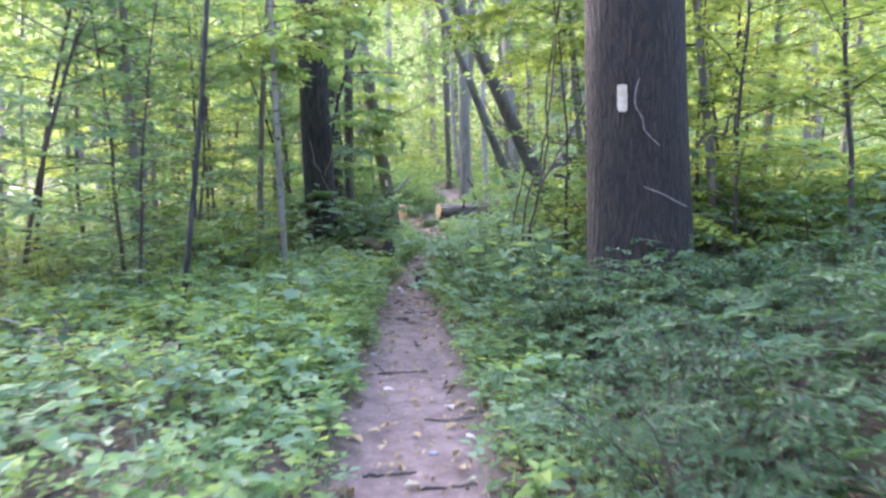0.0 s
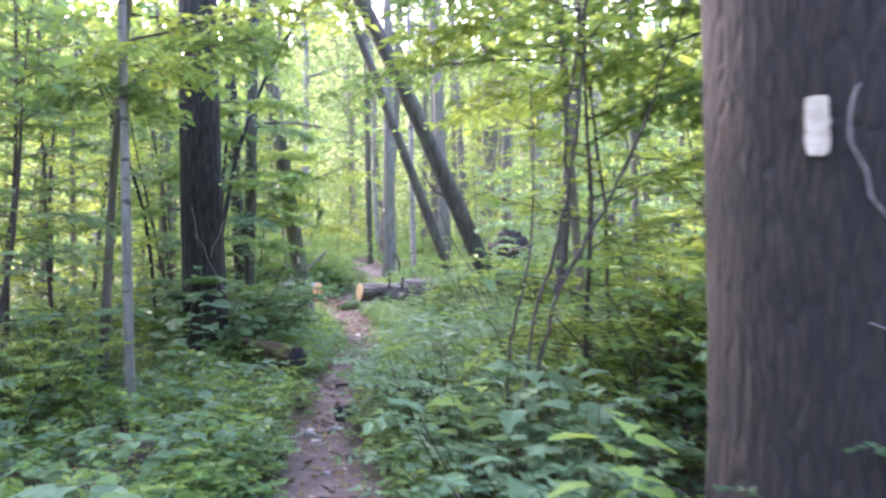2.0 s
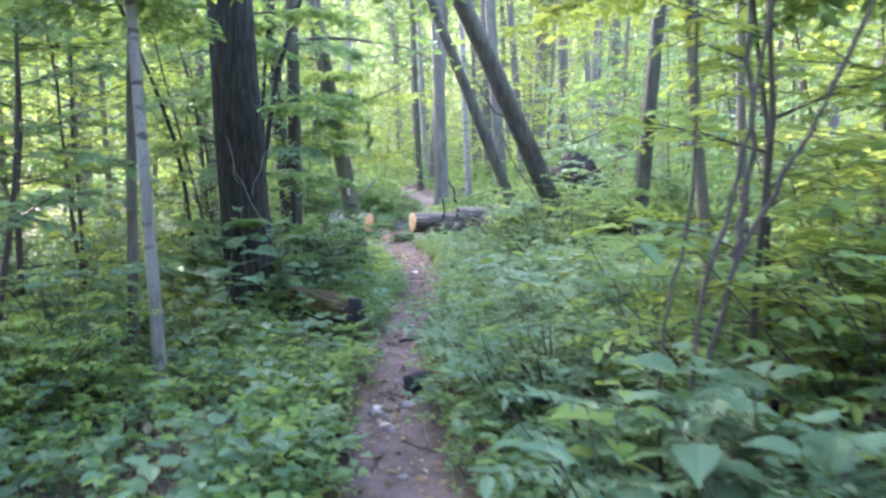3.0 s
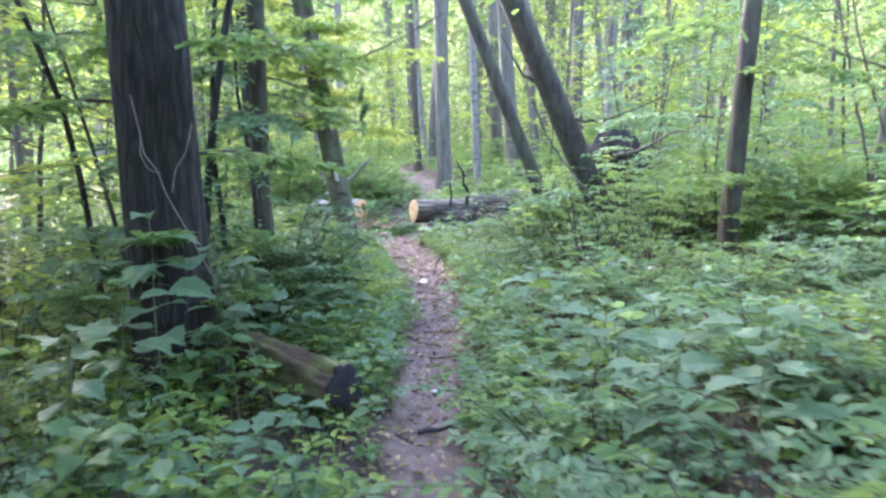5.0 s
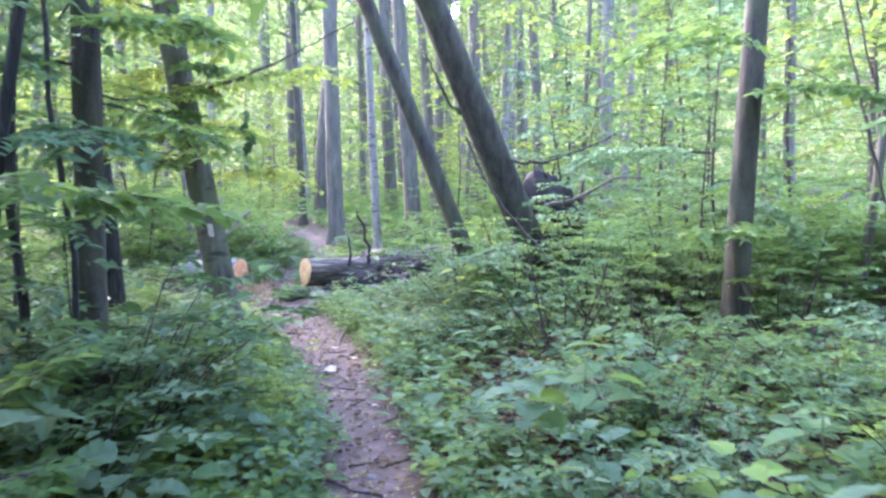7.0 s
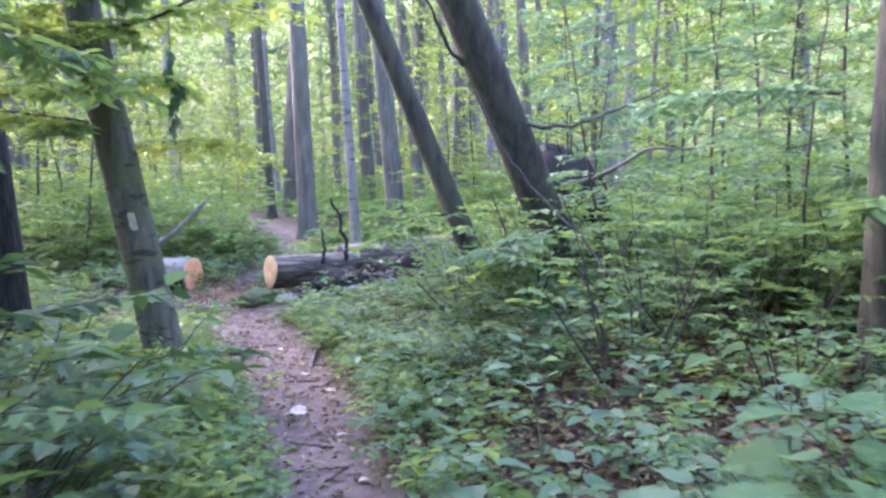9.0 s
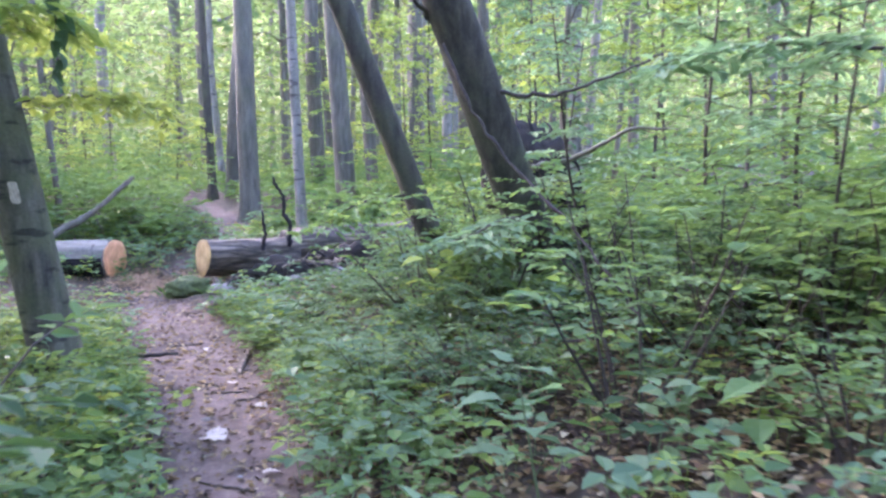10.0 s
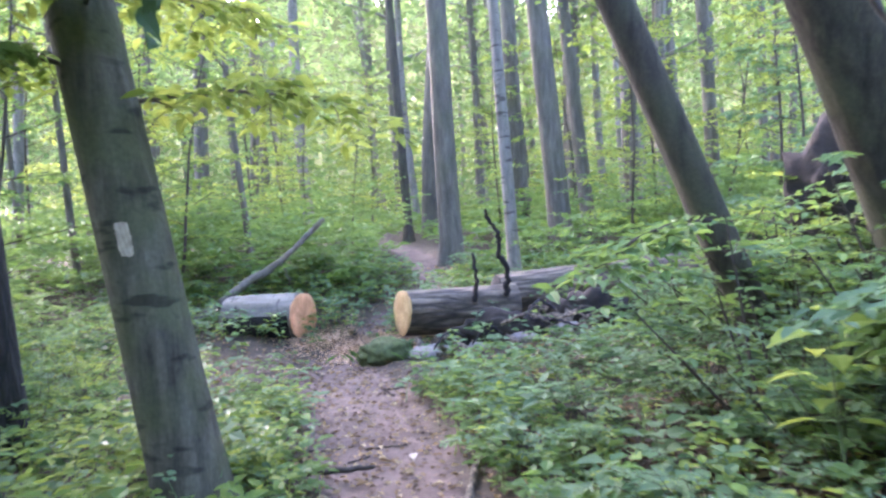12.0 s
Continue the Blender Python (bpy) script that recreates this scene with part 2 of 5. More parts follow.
def tube(geo, pts, radii, seg=7, cap=True):
    """A tapered round stem through pts."""
    pts, radii = np.asarray(pts, float), np.asarray(radii, float)
    tan = unit(np.gradient(pts, axis=0))
    ref = np.array([1.0, 0, 0]) if abs(tan[0][0]) < 0.8 else np.array([0, 1.0, 0])
    a = np.arange(seg) * 2 * np.pi / seg
    rows = []
    for p, t, r in zip(pts, tan, radii):
        s = unit(np.cross(t, ref))
        c = np.cross(s, t)
        ref = -c if np.dot(-c, ref) > 0 else c
        rows.append(p + r * (np.cos(a)[:, None] * s + np.sin(a)[:, None] * ref))
    n = len(pts)
    v = np.concatenate(rows)
    i, j = np.meshgrid(np.arange(n - 1), np.arange(seg), indexing="ij")
    k = (j + 1) % seg
    q = np.stack([i * seg + j, i * seg + k, (i + 1) * seg + k, (i + 1) * seg + j], -1).reshape(-1, 4)
    if cap:
        v = np.concatenate([v, pts[-1:] + tan[-1:] * radii[-1]])
        e = (n - 1) * seg
        q = np.concatenate([q, [(e + j, e + (j + 1) % seg, e + (j + 2) % seg, len(v) - 1) for j in range(0, seg - 1, 2)]])
    geo.add(v, q)


def leaves(geo, pos, along, up, length, width=0.45, fold=0.25, droop=0.15):
    """Blades with a fold along the midrib: six corners, two faces each."""
    pos, along, up = np.asarray(pos, float), unit(np.asarray(along, float)), np.asarray(up, float)
    side = unit(np.cross(along, up))
    up = np.cross(side, along)
    n = len(pos)
    L = np.broadcast_to(np.asarray(length, float), (n,))[:, None]
    W = L * width * 0.5
    f = W * fold
    b = pos
    r1 = pos + along * L * 0.33 + side * W + up * f
    l1 = pos + along * L * 0.33 - side * W + up * f
    r2 = pos + along * L * 0.72 + side * W * 0.66 + up * (f * 0.6 - L * droop * 0.4)
    l2 = pos + along * L * 0.72 - side * W * 0.66 + up * (f * 0.6 - L * droop * 0.4)
    tip = pos + along * L - up * L * droop
    v = np.stack([b, r1, r2, tip, l2, l1], 1).reshape(-1, 3)
    k = np.arange(n)[:, None] * 6
    q = np.stack([k + [0, 1, 2, 3], k + [0, 3, 4, 5]], 1).reshape(-1, 4)
    geo.add(v, q)


def bend(p, d, length, n, droop, r, wander=0.1):
    """Points of a limb that starts at p along d and sags by droop."""
    d = unit(np.asarray(d, float))
    pts = [np.asarray(p, float)]
    for _ in range(n):
        d = unit(d + np.array([0, 0, -droop / n]) + r.normal(0, wander, 3) * (1, 1, 0.6))
        pts.append(pts[-1] + d * length / n)
    return np.array(pts)


def spray(stems, blades, r, p, d, length, size, step, width=0.45, radius=0.006, droop=0.25, side_twigs=True):
    """A leafy twig: blades lie flat on both sides, with side twigs."""
    pts = bend(p, d, length, 5, droop, r)
    tube(stems, pts[[0, 2, 5]], np.array([1, 0.7, 0.35]) * radius, 3, False)
    n = max(3, int(length / step))
    s = np.linspace(0.15, 1, n)
    P = np.stack([np.interp(s, np.linspace(0, 1, 6), pts[:, k]) for k in range(3)], 1)
    T = unit(np.gradient(pts, axis=0))
    Tn = np.stack([np.interp(s, np.linspace(0, 1, 6), T[:, k]) for k in range(3)], 1)
    lat = unit(np.cross(Tn, (0, 0, 1)))
    sg = np.where(np.arange(n) % 2, 1.0, -1.0)[:, None]
    D = Tn * 0.6 + lat * sg + r.normal(0, 0.25, (n, 3))
    U = np.array([0, 0, 1.0]) + r.normal(0, 0.3, (n, 3))
    leaves(blades, P, D, U, size * r.uniform(0.6, 1.15, n), width)
    if side_twigs:
        for k in range(1, 5):
            q = pts[k]
            d2 = T[k] * 0.7 + unit(np.cross(T[k], (0, 0, 1))) * (1 if k % 2 else -1) + r.normal(0, 0.15, 3)
            spray(stems, blades, r, q, d2, length * 0.5 * (1.1 - k * 0.12), size, step, width, radius * 0.6, droop, False)


# ---- ground ----
def make_ground():
    def steps(lo, hi, fine_lo, fine_hi, fine):
        a = np.arange(fine_lo, fine_hi + 1e-6, fine)
        left = fine_lo - np.geomspace(0.3, fine_lo - lo, 22)[::-1]
        right = fine_hi + np.geomspace(0.3, hi - fine_hi, 22)
        return np.concatenate([left, a, right])
    xs, ys = steps(-300, 300, -4, 4, 0.07), steps(-300, 400, -0.5, 26, 0.09)
    X, Y = np.meshgrid(xs, ys)
    Z = ground_z(X, Y)
    g = Geo()
    nx = len(xs)
    i, j = np.meshgrid(np.arange(len(ys) - 1), np.arange(nx - 1), indexing="ij")
    q = np.stack([i * nx + j, i * nx + j + 1, (i + 1) * nx + j + 1, (i + 1) * nx + j], -1).reshape(-1, 4)
    g.add(np.stack([X, Y, Z], -1).reshape(-1, 3), q)
    me = g.mesh("ground", ground_material())
    u = np.abs(X - trail_x(Y)) / trail_half(Y)
    bare = np.clip(1.25 - u + 0.18 * wobble(X * 3, Y * 3), 0, 1).ravel()
    at = me.attributes.new("trodden", "FLOAT", "POINT")
    at.data.foreach_set("value", bare.astype(np.float32))
    return tagged(new("ground", me), "brown forest floor of soil and leaf litter with a trodden dirt trail", "ground", kind="structure")


def ground_material():
    m, t, b, out = material("forest_floor")
    co = node(t, "TexCoord")
    at = t.nodes.new("ShaderNodeAttribute")
    at.attribute_name = "trodden"
    n1 = node(t, "TexNoise", Scale=7.0, Detail=9.0, Roughness=0.7)
    n2 = node(t, "TexNoise", Scale=1.1, Detail=4.0)
    n3 = t.nodes.new("ShaderNodeTexVoronoi")
    n3.inputs["Scale"].default_value = 38.0
    for n in (n1, n2, n3):
        t.links.new(co.outputs["Object"], n.inputs["Vector"])
    litter = ramp(t, n1.outputs["Fac"], [(0.3, (0.022, 0.017, 0.011)), (0.5, (0.054, 0.041, 0.026)), (0.72, (0.13, 0.1, 0.062))])
    dirt = ramp(t, n1.outputs["Fac"], [(0.28, (0.05, 0.034, 0.027)), (0.47, (0.12, 0.085, 0.072)), (0.75, (0.24, 0.178, 0.152))])
    big = ramp(t, n2.outputs["Fac"], [(0.3, (0.72, 0.7, 0.7)), (0.7, (1.18, 1.16, 1.15))])
    grit = ramp(t, n3.outputs["Distance"], [(0.0, (1.15, 1.15, 1.15)), (0.5, (0.85, 0.85, 0.85))])
    f = ramp(t, at.outputs["Fac"], [(0.12, (0, 0, 0)), (0.55, (1, 1, 1))])
    c = mixed(t, litter.outputs[0], dirt.outputs[0], f.outputs[0])
    c = mixed(t, c, big.outputs[0], 1.0, "MULTIPLY")
    c = mixed(t, c, grit.outputs[0], 1.0, "MULTIPLY")
    t.links.new(c, b.inputs["Base Color"])
    b.inputs["Roughness"].default_value = 0.92
    bump(t, n1.outputs["Fac"], 0.8, 0.03, b)
    return m


make_ground()


# ---- trees ----
def trunk_geo(r, dia, height, lean, seg=32, ridges=14, depth=0.012, flare=0.5, curve=0.0, top=0.35, ring=0.11):
    """A tapered trunk from z = -0.3, furrowed along its length. Local origin at the foot."""
    z = np.unique(np.concatenate([np.arange(-0.3, min(5.0, height), ring), np.arange(min(5.0, height), height + 0.01, 0.8)]))
    th = np.arange(seg) * 2 * np.pi / seg
    Z, T = np.meshgrid(z, th, indexing="ij")
    ph = r.uniform(0, 6, 4)
    R = dia / 2 * (1.0 - (1 - top) * np.clip(Z - 1.2, -2, 99) / height)
    R = R * (1 + flare * np.exp(-np.maximum(Z + 0.05, 0) / 0.22) * (0.75 + 0.4 * np.sin(T * 4 + ph[0]) + 0.2 * np.sin(T * 7 + ph[3])))
    fur = np.abs(np.sin(T * ridges / 2 + 0.9 * np.sin(Z * 2.3 + ph[0]) + 0.6 * np.sin(Z * 6.1 + ph[1] + 2 * T) + 0.35 * np.sin(Z * 13 + ph[2] + 3 * T)))
    R = R + depth * (fur ** 0.6 - 0.6) + dia * 0.02 * np.sin(T * 3 + Z * 1.2 + ph[2])
    cx = lean[0] * Z + curve * np.sin(Z * 0.9 + ph[1]) * 0.08
    cy = lean[1] * Z + curve * np.cos(Z * 0.8 + ph[2]) * 0.05
    v = np.stack([cx + R * np.cos(T), cy + R * np.sin(T), Z], -1).reshape(-1, 3)
    n = len(z)
    i, j = np.meshgrid(np.arange(n - 1), np.arange(seg), indexing="ij")
    k = (j + 1) % seg
    q = np.stack([i * seg + j, i * seg + k, (i + 1) * seg + k, (i + 1) * seg + j], -1).reshape(-1, 4)
    g = Geo()
    g.add(v, q)
    return g


def crown_geo(r, height, lean, low, spread, clumps, per, size, thick=0.05):
    """Limbs and the leaf clumps that they carry, from low to the top."""
    limb, leaf = [], Geo()
    for k in range(clumps):
        limb.append(Geo())
        z0 = low + (height - low) * (k + r.uniform(0, 1)) / clumps * 0.92
        a = k * 2.4 + r.uniform(-0.4, 0.4)
        reach = spread * (1.05 - 0.65 * abs((z0 - low) / (height - low) - 0.35)) * r.uniform(0.6, 1.1)
        p0 = np.array([lean[0] * z0, lean[1] * z0, z0])
        pts = bend(p0, (math.cos(a), math.sin(a), r.uniform(0.15, 0.6)), reach, 5, r.uniform(-0.1, 0.5), r, 0.14)
        tube(limb[-1], pts, np.linspace(thick, thick * 0.25, 6), 6)
        s = r.beta(2.2, 1.2, per)
        P = np.stack([np.interp(s, np.linspace(0, 1, 6), pts[:, c]) for c in range(3)], 1)
        P += r.normal(0, 1, (per, 3)) * np.array([0.42, 0.42, 0.2]) * reach * 0.45
        D = r.normal(0, 1, (per, 3)) * (1, 1, 0.35)
        leaves(leaf, P, D, np.array([0, 0, 1.0]) + r.normal(0, 0.45, (per, 3)), size * r.uniform(0.6, 1.2, per), 0.6)
    return limb, leaf


def make_tree(x, y, dia, height, lean, bark, label, seed, seg=32, ridges=14, depth=0.012, flare=0.5, curve=0.0, crown=(9.0, 2.6, 7, 32, 0.2), leaf=None, sink=0.0):
    r = np.random.default_rng(seed)
    tree = tagged(new("tree"), label, "tree")
    tree.location = (x, y, gz(x, y) - sink)
    part("trunk", trunk_geo(r, dia, height, lean, seg, ridges, depth, flare, curve), bark, tree)
    if crown:
        limb, lf = crown_geo(r, height, lean, *crown, thick=min(0.05, dia * 0.16))
        for lb in limb:
            part("limb", lb, bark, tree)
        part("crown", lf, leaf or LEAF_CROWN, tree, "green leaves in loose clumps")
    return tree


def foot(x, y, lean, z=1.2):
    """The foot of a trunk that passes through (x, y) at height z."""
    h = z - gz(x, y)
    return x - lean[0] * h, y - lean[1] * h


def rooted(x, y, dia, height, lean, *rest, **more):
    fx, fy = foot(x, y, lean)
    return make_tree(fx, fy, dia, height, lean, *rest, **more)


def blaze(tree, centre, radius, lean, z0, turn, w, h, label):
    """A painted patch that follows the round of the trunk, with ragged edges."""
    r = np.random.default_rng(3)
    nx, nz = 11, 17
    X, Z = np.meshgrid(np.linspace(-1, 1, nx), np.linspace(-1, 1, nz))
    a = radians(turn) + (w / 2 * X * (1 - 0.14 * np.abs(Z) ** 8) * (1 + 0.05 * np.sin(Z * 9) + 0.03 * np.sin(Z * 23 + X)) + r.normal(0, 0.001, X.shape)) / radius
    z = z0 + h / 2 * Z * (1 - 0.06 * X ** 4 + 0.03 * np.sin(X * 7 + Z)) + r.normal(0, 0.0015, X.shape)
    g = Geo()
    for out, flip in ((0.006, False), (-0.004, True)):
        R = radius + out + 0.002 * np.sin(X * 9 + Z * 3)
        v = np.stack([centre[0] + lean[0] * (z - z0) + R * np.cos(a), centre[1] + lean[1] * (z - z0) + R * np.sin(a), z], -1).reshape(-1, 3) - np.array(tree.location)
        i, j = np.meshgrid(np.arange(nz - 1), np.arange(nx - 1), indexing="ij")
        q = np.stack([i * nx + j, i * nx + j + 1, (i + 1) * nx + j + 1, (i + 1) * nx + j], -1).reshape(-1, 4)
        g.add(v, q[:, ::-1] if flip else q)
    return part("blaze", g, PAINT, tree, label)


def strand(parent, name, pts, r0, r1, mat, label=""):
    """A thin vine or root along pts, given in world metres."""
    g = Geo()
    p = np.array(pts, float) - np.array(parent.location)
    s = np.linspace(0, len(p) - 1, len(p) * 4)
    P = np.stack([np.interp(s, np.arange(len(p)), p[:, c]) for c in range(3)], 1)
    P[1:-1] += 0.25 * (P[:-2] + P[2:] - 2 * P[1:-1])
    tube(g, P, np.linspace(r0, r1, len(P)), 6)
    return part(name, g, mat, parent, label)


# the big blazed tree beside the trail
T1_LEAN = (-0.036, -0.02)
tree_1 = rooted(1.42, 5.18, 0.62, 19, T1_LEAN, BARK_OAK, "large dark furrowed tree with a white painted trail blaze", 11,
                seg=176, ridges=44, depth=0.0055, flare=0.4, crown=(10, 3.5, 5, 24, 0.2))
blaze(tree_1, (1.399, 5.168), 0.306, T1_LEAN, 1.775, 240, 0.058, 0.16, "white painted trail blaze")
strand(tree_1, "vine", [(1.36, 4.865, 1.93), (1.315, 4.862, 1.83), (1.31, 4.862, 1.73), (1.357, 4.858, 1.65), (1.366, 4.856, 1.58), (1.415, 4.856, 1.53), (1.46, 4.86, 1.49)], 0.003, 0.0034, VINE, "thin pale climbing vine")
strand(tree_1, "vine", [(1.64, 4.93, 1.13), (1.585, 4.88, 1.15), (1.485, 4.862, 1.205), (1.37, 4.862, 1.25)], 0.005, 0.003, VINE)

# dark tree wrapped in creeper
tree_2 = rooted(-1.66, 10.86, 0.41, 18, (-0.034, 0.02), BARK_DARK, "dark rough-barked tree with creepers round its foot", 12,
                seg=88, ridges=18, depth=0.016, flare=0.35, crown=(10, 3.2, 5, 22, 0.2))
strand(tree_2, "vine", [(-1.74, 10.67, 1.9), (-1.69, 10.64, 1.69), (-1.68, 10.635, 1.6), (-1.61, 10.63, 1.51), (-1.58, 10.63, 1.4), (-1.48, 10.62, 1.21), (-1.42, 10.6, 1.1), (-1.35, 10.58, 0.97), (-1.2, 10.5, 0.74), (-1.1, 10.45, 0.5)], 0.0042, 0.0036, VINE, "pale creeper stem")
strand(tree_2, "vine", [(-1.69, 10.64, 1.69), (-1.7, 10.64, 1.6), (-1.66, 10.632, 1.52), (-1.6, 10.63, 1.5)], 0.004, 0.003, VINE)
strand(tree_2, "vine", [(-1.45, 10.72, 1.75), (-1.48, 10.68, 1.6), (-1.53, 10.66, 1.52), (-1.55, 10.65, 1.4)], 0.004, 0.003, VINE)
# slim pale tree
rooted(-1.61, 8.32, 0.064, 9, (-0.024, -0.016), BARK_PALE, "slim pale grey young tree", 13, seg=14, ridges=4, depth=0.002, flare=0.3,
       crown=(3.4, 1.6, 14, 45, 0.13), leaf=LEAF_MID)
# second blazed tree
T3_LEAN = (-0.156, 0.004)
tree_3 = rooted(-1.23, 16.34, 0.265, 15, T3_LEAN, BARK_SCARRED, "leaning grey tree with a small white trail blaze", 14,
                seg=56, ridges=8, depth=0.004, flare=0.32, curve=0.3, crown=(4.5, 1.8, 9, 34, 0.13), leaf=LEAF_BRIGHT)
blaze(tree_3, (-1.253, 16.34), 0.132, T3_LEAN, 1.35, 274, 0.048, 0.125, "white painted trail blaze")
# two trees that lean over the trail
rooted(2.09, 16.75, 0.345, 15, (-0.5, -0.2), BARK_LEAN, "thick grey tree leaning steeply over the logs", 15,
       seg=56, ridges=9, depth=0.005, flare=0.25, curve=0.5, crown=(9.5, 2.2, 5, 22, 0.18))
rooted(1.45, 17.44, 0.21, 14, (-0.389, 0.0), BARK_LEAN, "slender leaning grey-brown tree", 16, seg=36, ridges=6, depth=0.004, flare=0.2,
       crown=(9.5, 2.0, 5, 20, 0.17))
# beyond the logs
rooted(0.47, 24.5, 0.32, 18, (-0.013, -0.01), BARK_GREY, "tall straight grey tree beside the climbing trail", 17, seg=36, ridges=8, depth=0.006)
rooted(0.62, 25.6, 0.16, 16, (-0.02, 0.0), BARK_PALE, "slim pale tree behind a grey trunk", 18, seg=20, ridges=4, depth=0.002)
rooted(1.05, 22.32, 0.145, 14, (-0.026, 0.0), BARK_PALE, "slim pale grey tree beyond the logs", 19, seg=20, ridges=4, depth=0.002)
rooted(2.07, 24.39, 0.32, 17, (-0.052, 0.0), BARK_GREY, "straight grey woodland tree", 20, seg=28)
rooted(2.87, 25.84, 0.22, 16, (-0.07, 0.0), BARK_GREY, "thin straight dark tree", 21, seg=24)
rooted(-0.1, 29.0, 0.18, 16, (-0.029, 0.0), BARK_LEAN, "thin dark tree on the rise", 22, seg=20)
rooted(2.77, 13.75, 0.175, 15, (0.074, 0.028), BARK_LEAN, "grey tree standing among shrubs", 23, seg=32, ridges=7, depth=0.005, curve=0.4)
rooted(-1.57, 13.09, 0.15, 13, (0.006, 0.013), BARK_LEAN, "thin dark tree hung with leaves", 24, seg=24, ridges=6, depth=0.006, crown=(2.6, 1.9, 18, 70, 0.13), leaf=LEAF_MID)
rooted(-1.67, 5.75, 0.038, 7, (0.098, 0.027), BARK_DARK, "thin dark sapling among the low plants", 25, seg=10, ridges=3, depth=0.001, flare=0.2, curve=0.7, crown=(1.9, 1.3, 16, 40, 0.11), leaf=LEAF_MID)
rooted(-2.45, 17.5, 0.24, 15, (-0.06, 0.0), BARK_DARK, "dark tree among low plants", 26, seg=28)


# ---- woods all round ----
def wood_tree(k):
    r = np.random.default_rng(100 + k)
    # Grey and pale barks only, so that distant haze is in their colour.
    bark = (BARK_GREY, BARK_GREY, BARK_PALE, BARK_PALE, BARK_GREY)[k]
    t = tagged(new("tree"), ("tall straight grey woodland tree", "tall thick grey woodland tree", "slim pale woodland tree", "straight pale tree with high crown", "tall rough grey woodland tree")[k], "tree", "trees of the wood")
    dia, h = (0.3, 0.36, 0.18, 0.24, 0.3)[k], (19, 20, 15, 17, 18)[k]
    lean = (r.normal(0, 0.02), r.normal(0, 0.02))
    part("trunk", trunk_geo(r, dia, h, lean, 14, 5, 0.006, 0.35, 0.5, ring=0.33), bark, t)
    limb, lf = crown_geo(r, h, lean, (4.5, 6, 3.5, 4.2, 6)[k], (2.8, 3.2, 2.0, 2.4, 3.0)[k], 12, 44, 0.3)
    twigs = Geo()
    for lb in limb:
        twigs.add(np.concatenate(lb.v), np.concatenate(lb.q))
    tagged(part("branchwork", twigs, bark, t), kind="stuff")
    part("crown", lf, LEAF_CROWN, t, "green leaves in loose clumps")
    return t


r_w = np.random.default_rng(42)
protos = [wood_tree(k) for k in range(5)]
spots = []
for x0, x1, y0, y1, n in ((-9, 11, 27, 40, 26), (-20, 22, 38, 62, 46), (5.0, 16, 6, 28, 14), (-16, -4.5, 4, 28, 14), (-14, 14, -16, -4, 10)):
    tries = 0
    while n and tries < 4000:
        tries += 1
        x, y = r_w.uniform(x0, x1), r_w.uniform(y0, y1)
        if abs(x - trail_x(y)) < 0.9 or any((x - a) ** 2 + (y - b) ** 2 < 1.1 for a, b in spots):
            continue
        spots.append((x, y))
        n -= 1
# Unseen trees beside and behind the start, added to shade the near plants.
spots += [(-2.6, -0.4), (2.9, -0.6), (-4.6, 0.6), (4.8, 0.4), (-1.9, -3.4), (2.1, -3.6), (-6.4, -2.4), (6.2, -2.6)]
for k, (x, y) in enumerate(spots):
    s = r_w.uniform(0.8, 1.2)
    if k >= 5:
        s = s / protos[k % 5].scale[0]
    m = pose(x, y, gz(x, y), r_w.normal(0, 1.5), r_w.normal(0, 1.5), r_w.uniform(0, 360)) @ Matrix.Scale(s, 4)
    if k < 5:
        protos[k].matrix_basis = m
    else:
        copy_thing(protos[k % 5], m)


def understorey_tree(k):
    r = np.random.default_rng(150 + k)
    t = tagged(new("young_tree"), ("slim young tree with layered green leaves", "slim young tree with hanging bright leaves")[k], "tree", "young trees of the understorey")
    lean = (r.normal(0, 0.04), r.normal(0, 0.04))
    part("trunk", trunk_geo(r, 0.09, 8.0, lean, 10, 4, 0.002, 0.3, 0.5, ring=0.3), BARK_GREY, t)
    limb, lf = crown_geo(r, 8.0, lean, 1.9, 2.1, 17, 70, 0.125, thick=0.016)
    twigs = Geo()
    for lb in limb:
        twigs.add(np.concatenate(lb.v), np.concatenate(lb.q))
    tagged(part("branchwork", twigs, BARK_GREY, t), kind="stuff")
    part("crown", lf, (LEAF_MID, LEAF_BRIGHT)[k], t, "layered green leaves", smooth=False)
    return t


young = [understorey_tree(0), understorey_tree(1)]
for k, (x, y) in enumerate([(-3.6, 9.6), (3.9, 9.8), (-3.0, 8.0), (-4.6, 12.4), (-2.9, 14.8), (-5.4, 8.6), (-3.8, 17.2), (4.6, 14.8), (6.2, 16.4), (5.6, 11.4), (-5.2, 21.6), (6.0, 22.4), (-4.6, 15.2), (3.2, 11.6), (-6.6, 11.5), (4.2, 20.6), (-2.4, 24.2), (3.4, 25.4), (-6.0, 5.4), (5.2, 7.4), (-5.6, 16.6), (-7.2, 18.4), (-6.8, 14.0), (-4.4, 19.6), (-8.2, 22.0), (-7.6, 9.0), (-8.6, 15.6), (-4.4, 23.4), (-6.4, 26.0), (7.2, 12.6), (6.8, 19.4), (7.8, 15.8)]):
    m = pose(x, y, gz(x, y), r_w.normal(0, 2), r_w.normal(0, 2), r_w.uniform(0, 360))
    if k < 2:
        young[k].matrix_basis = m
    else:
        copy_thing(young[k % 2], m)


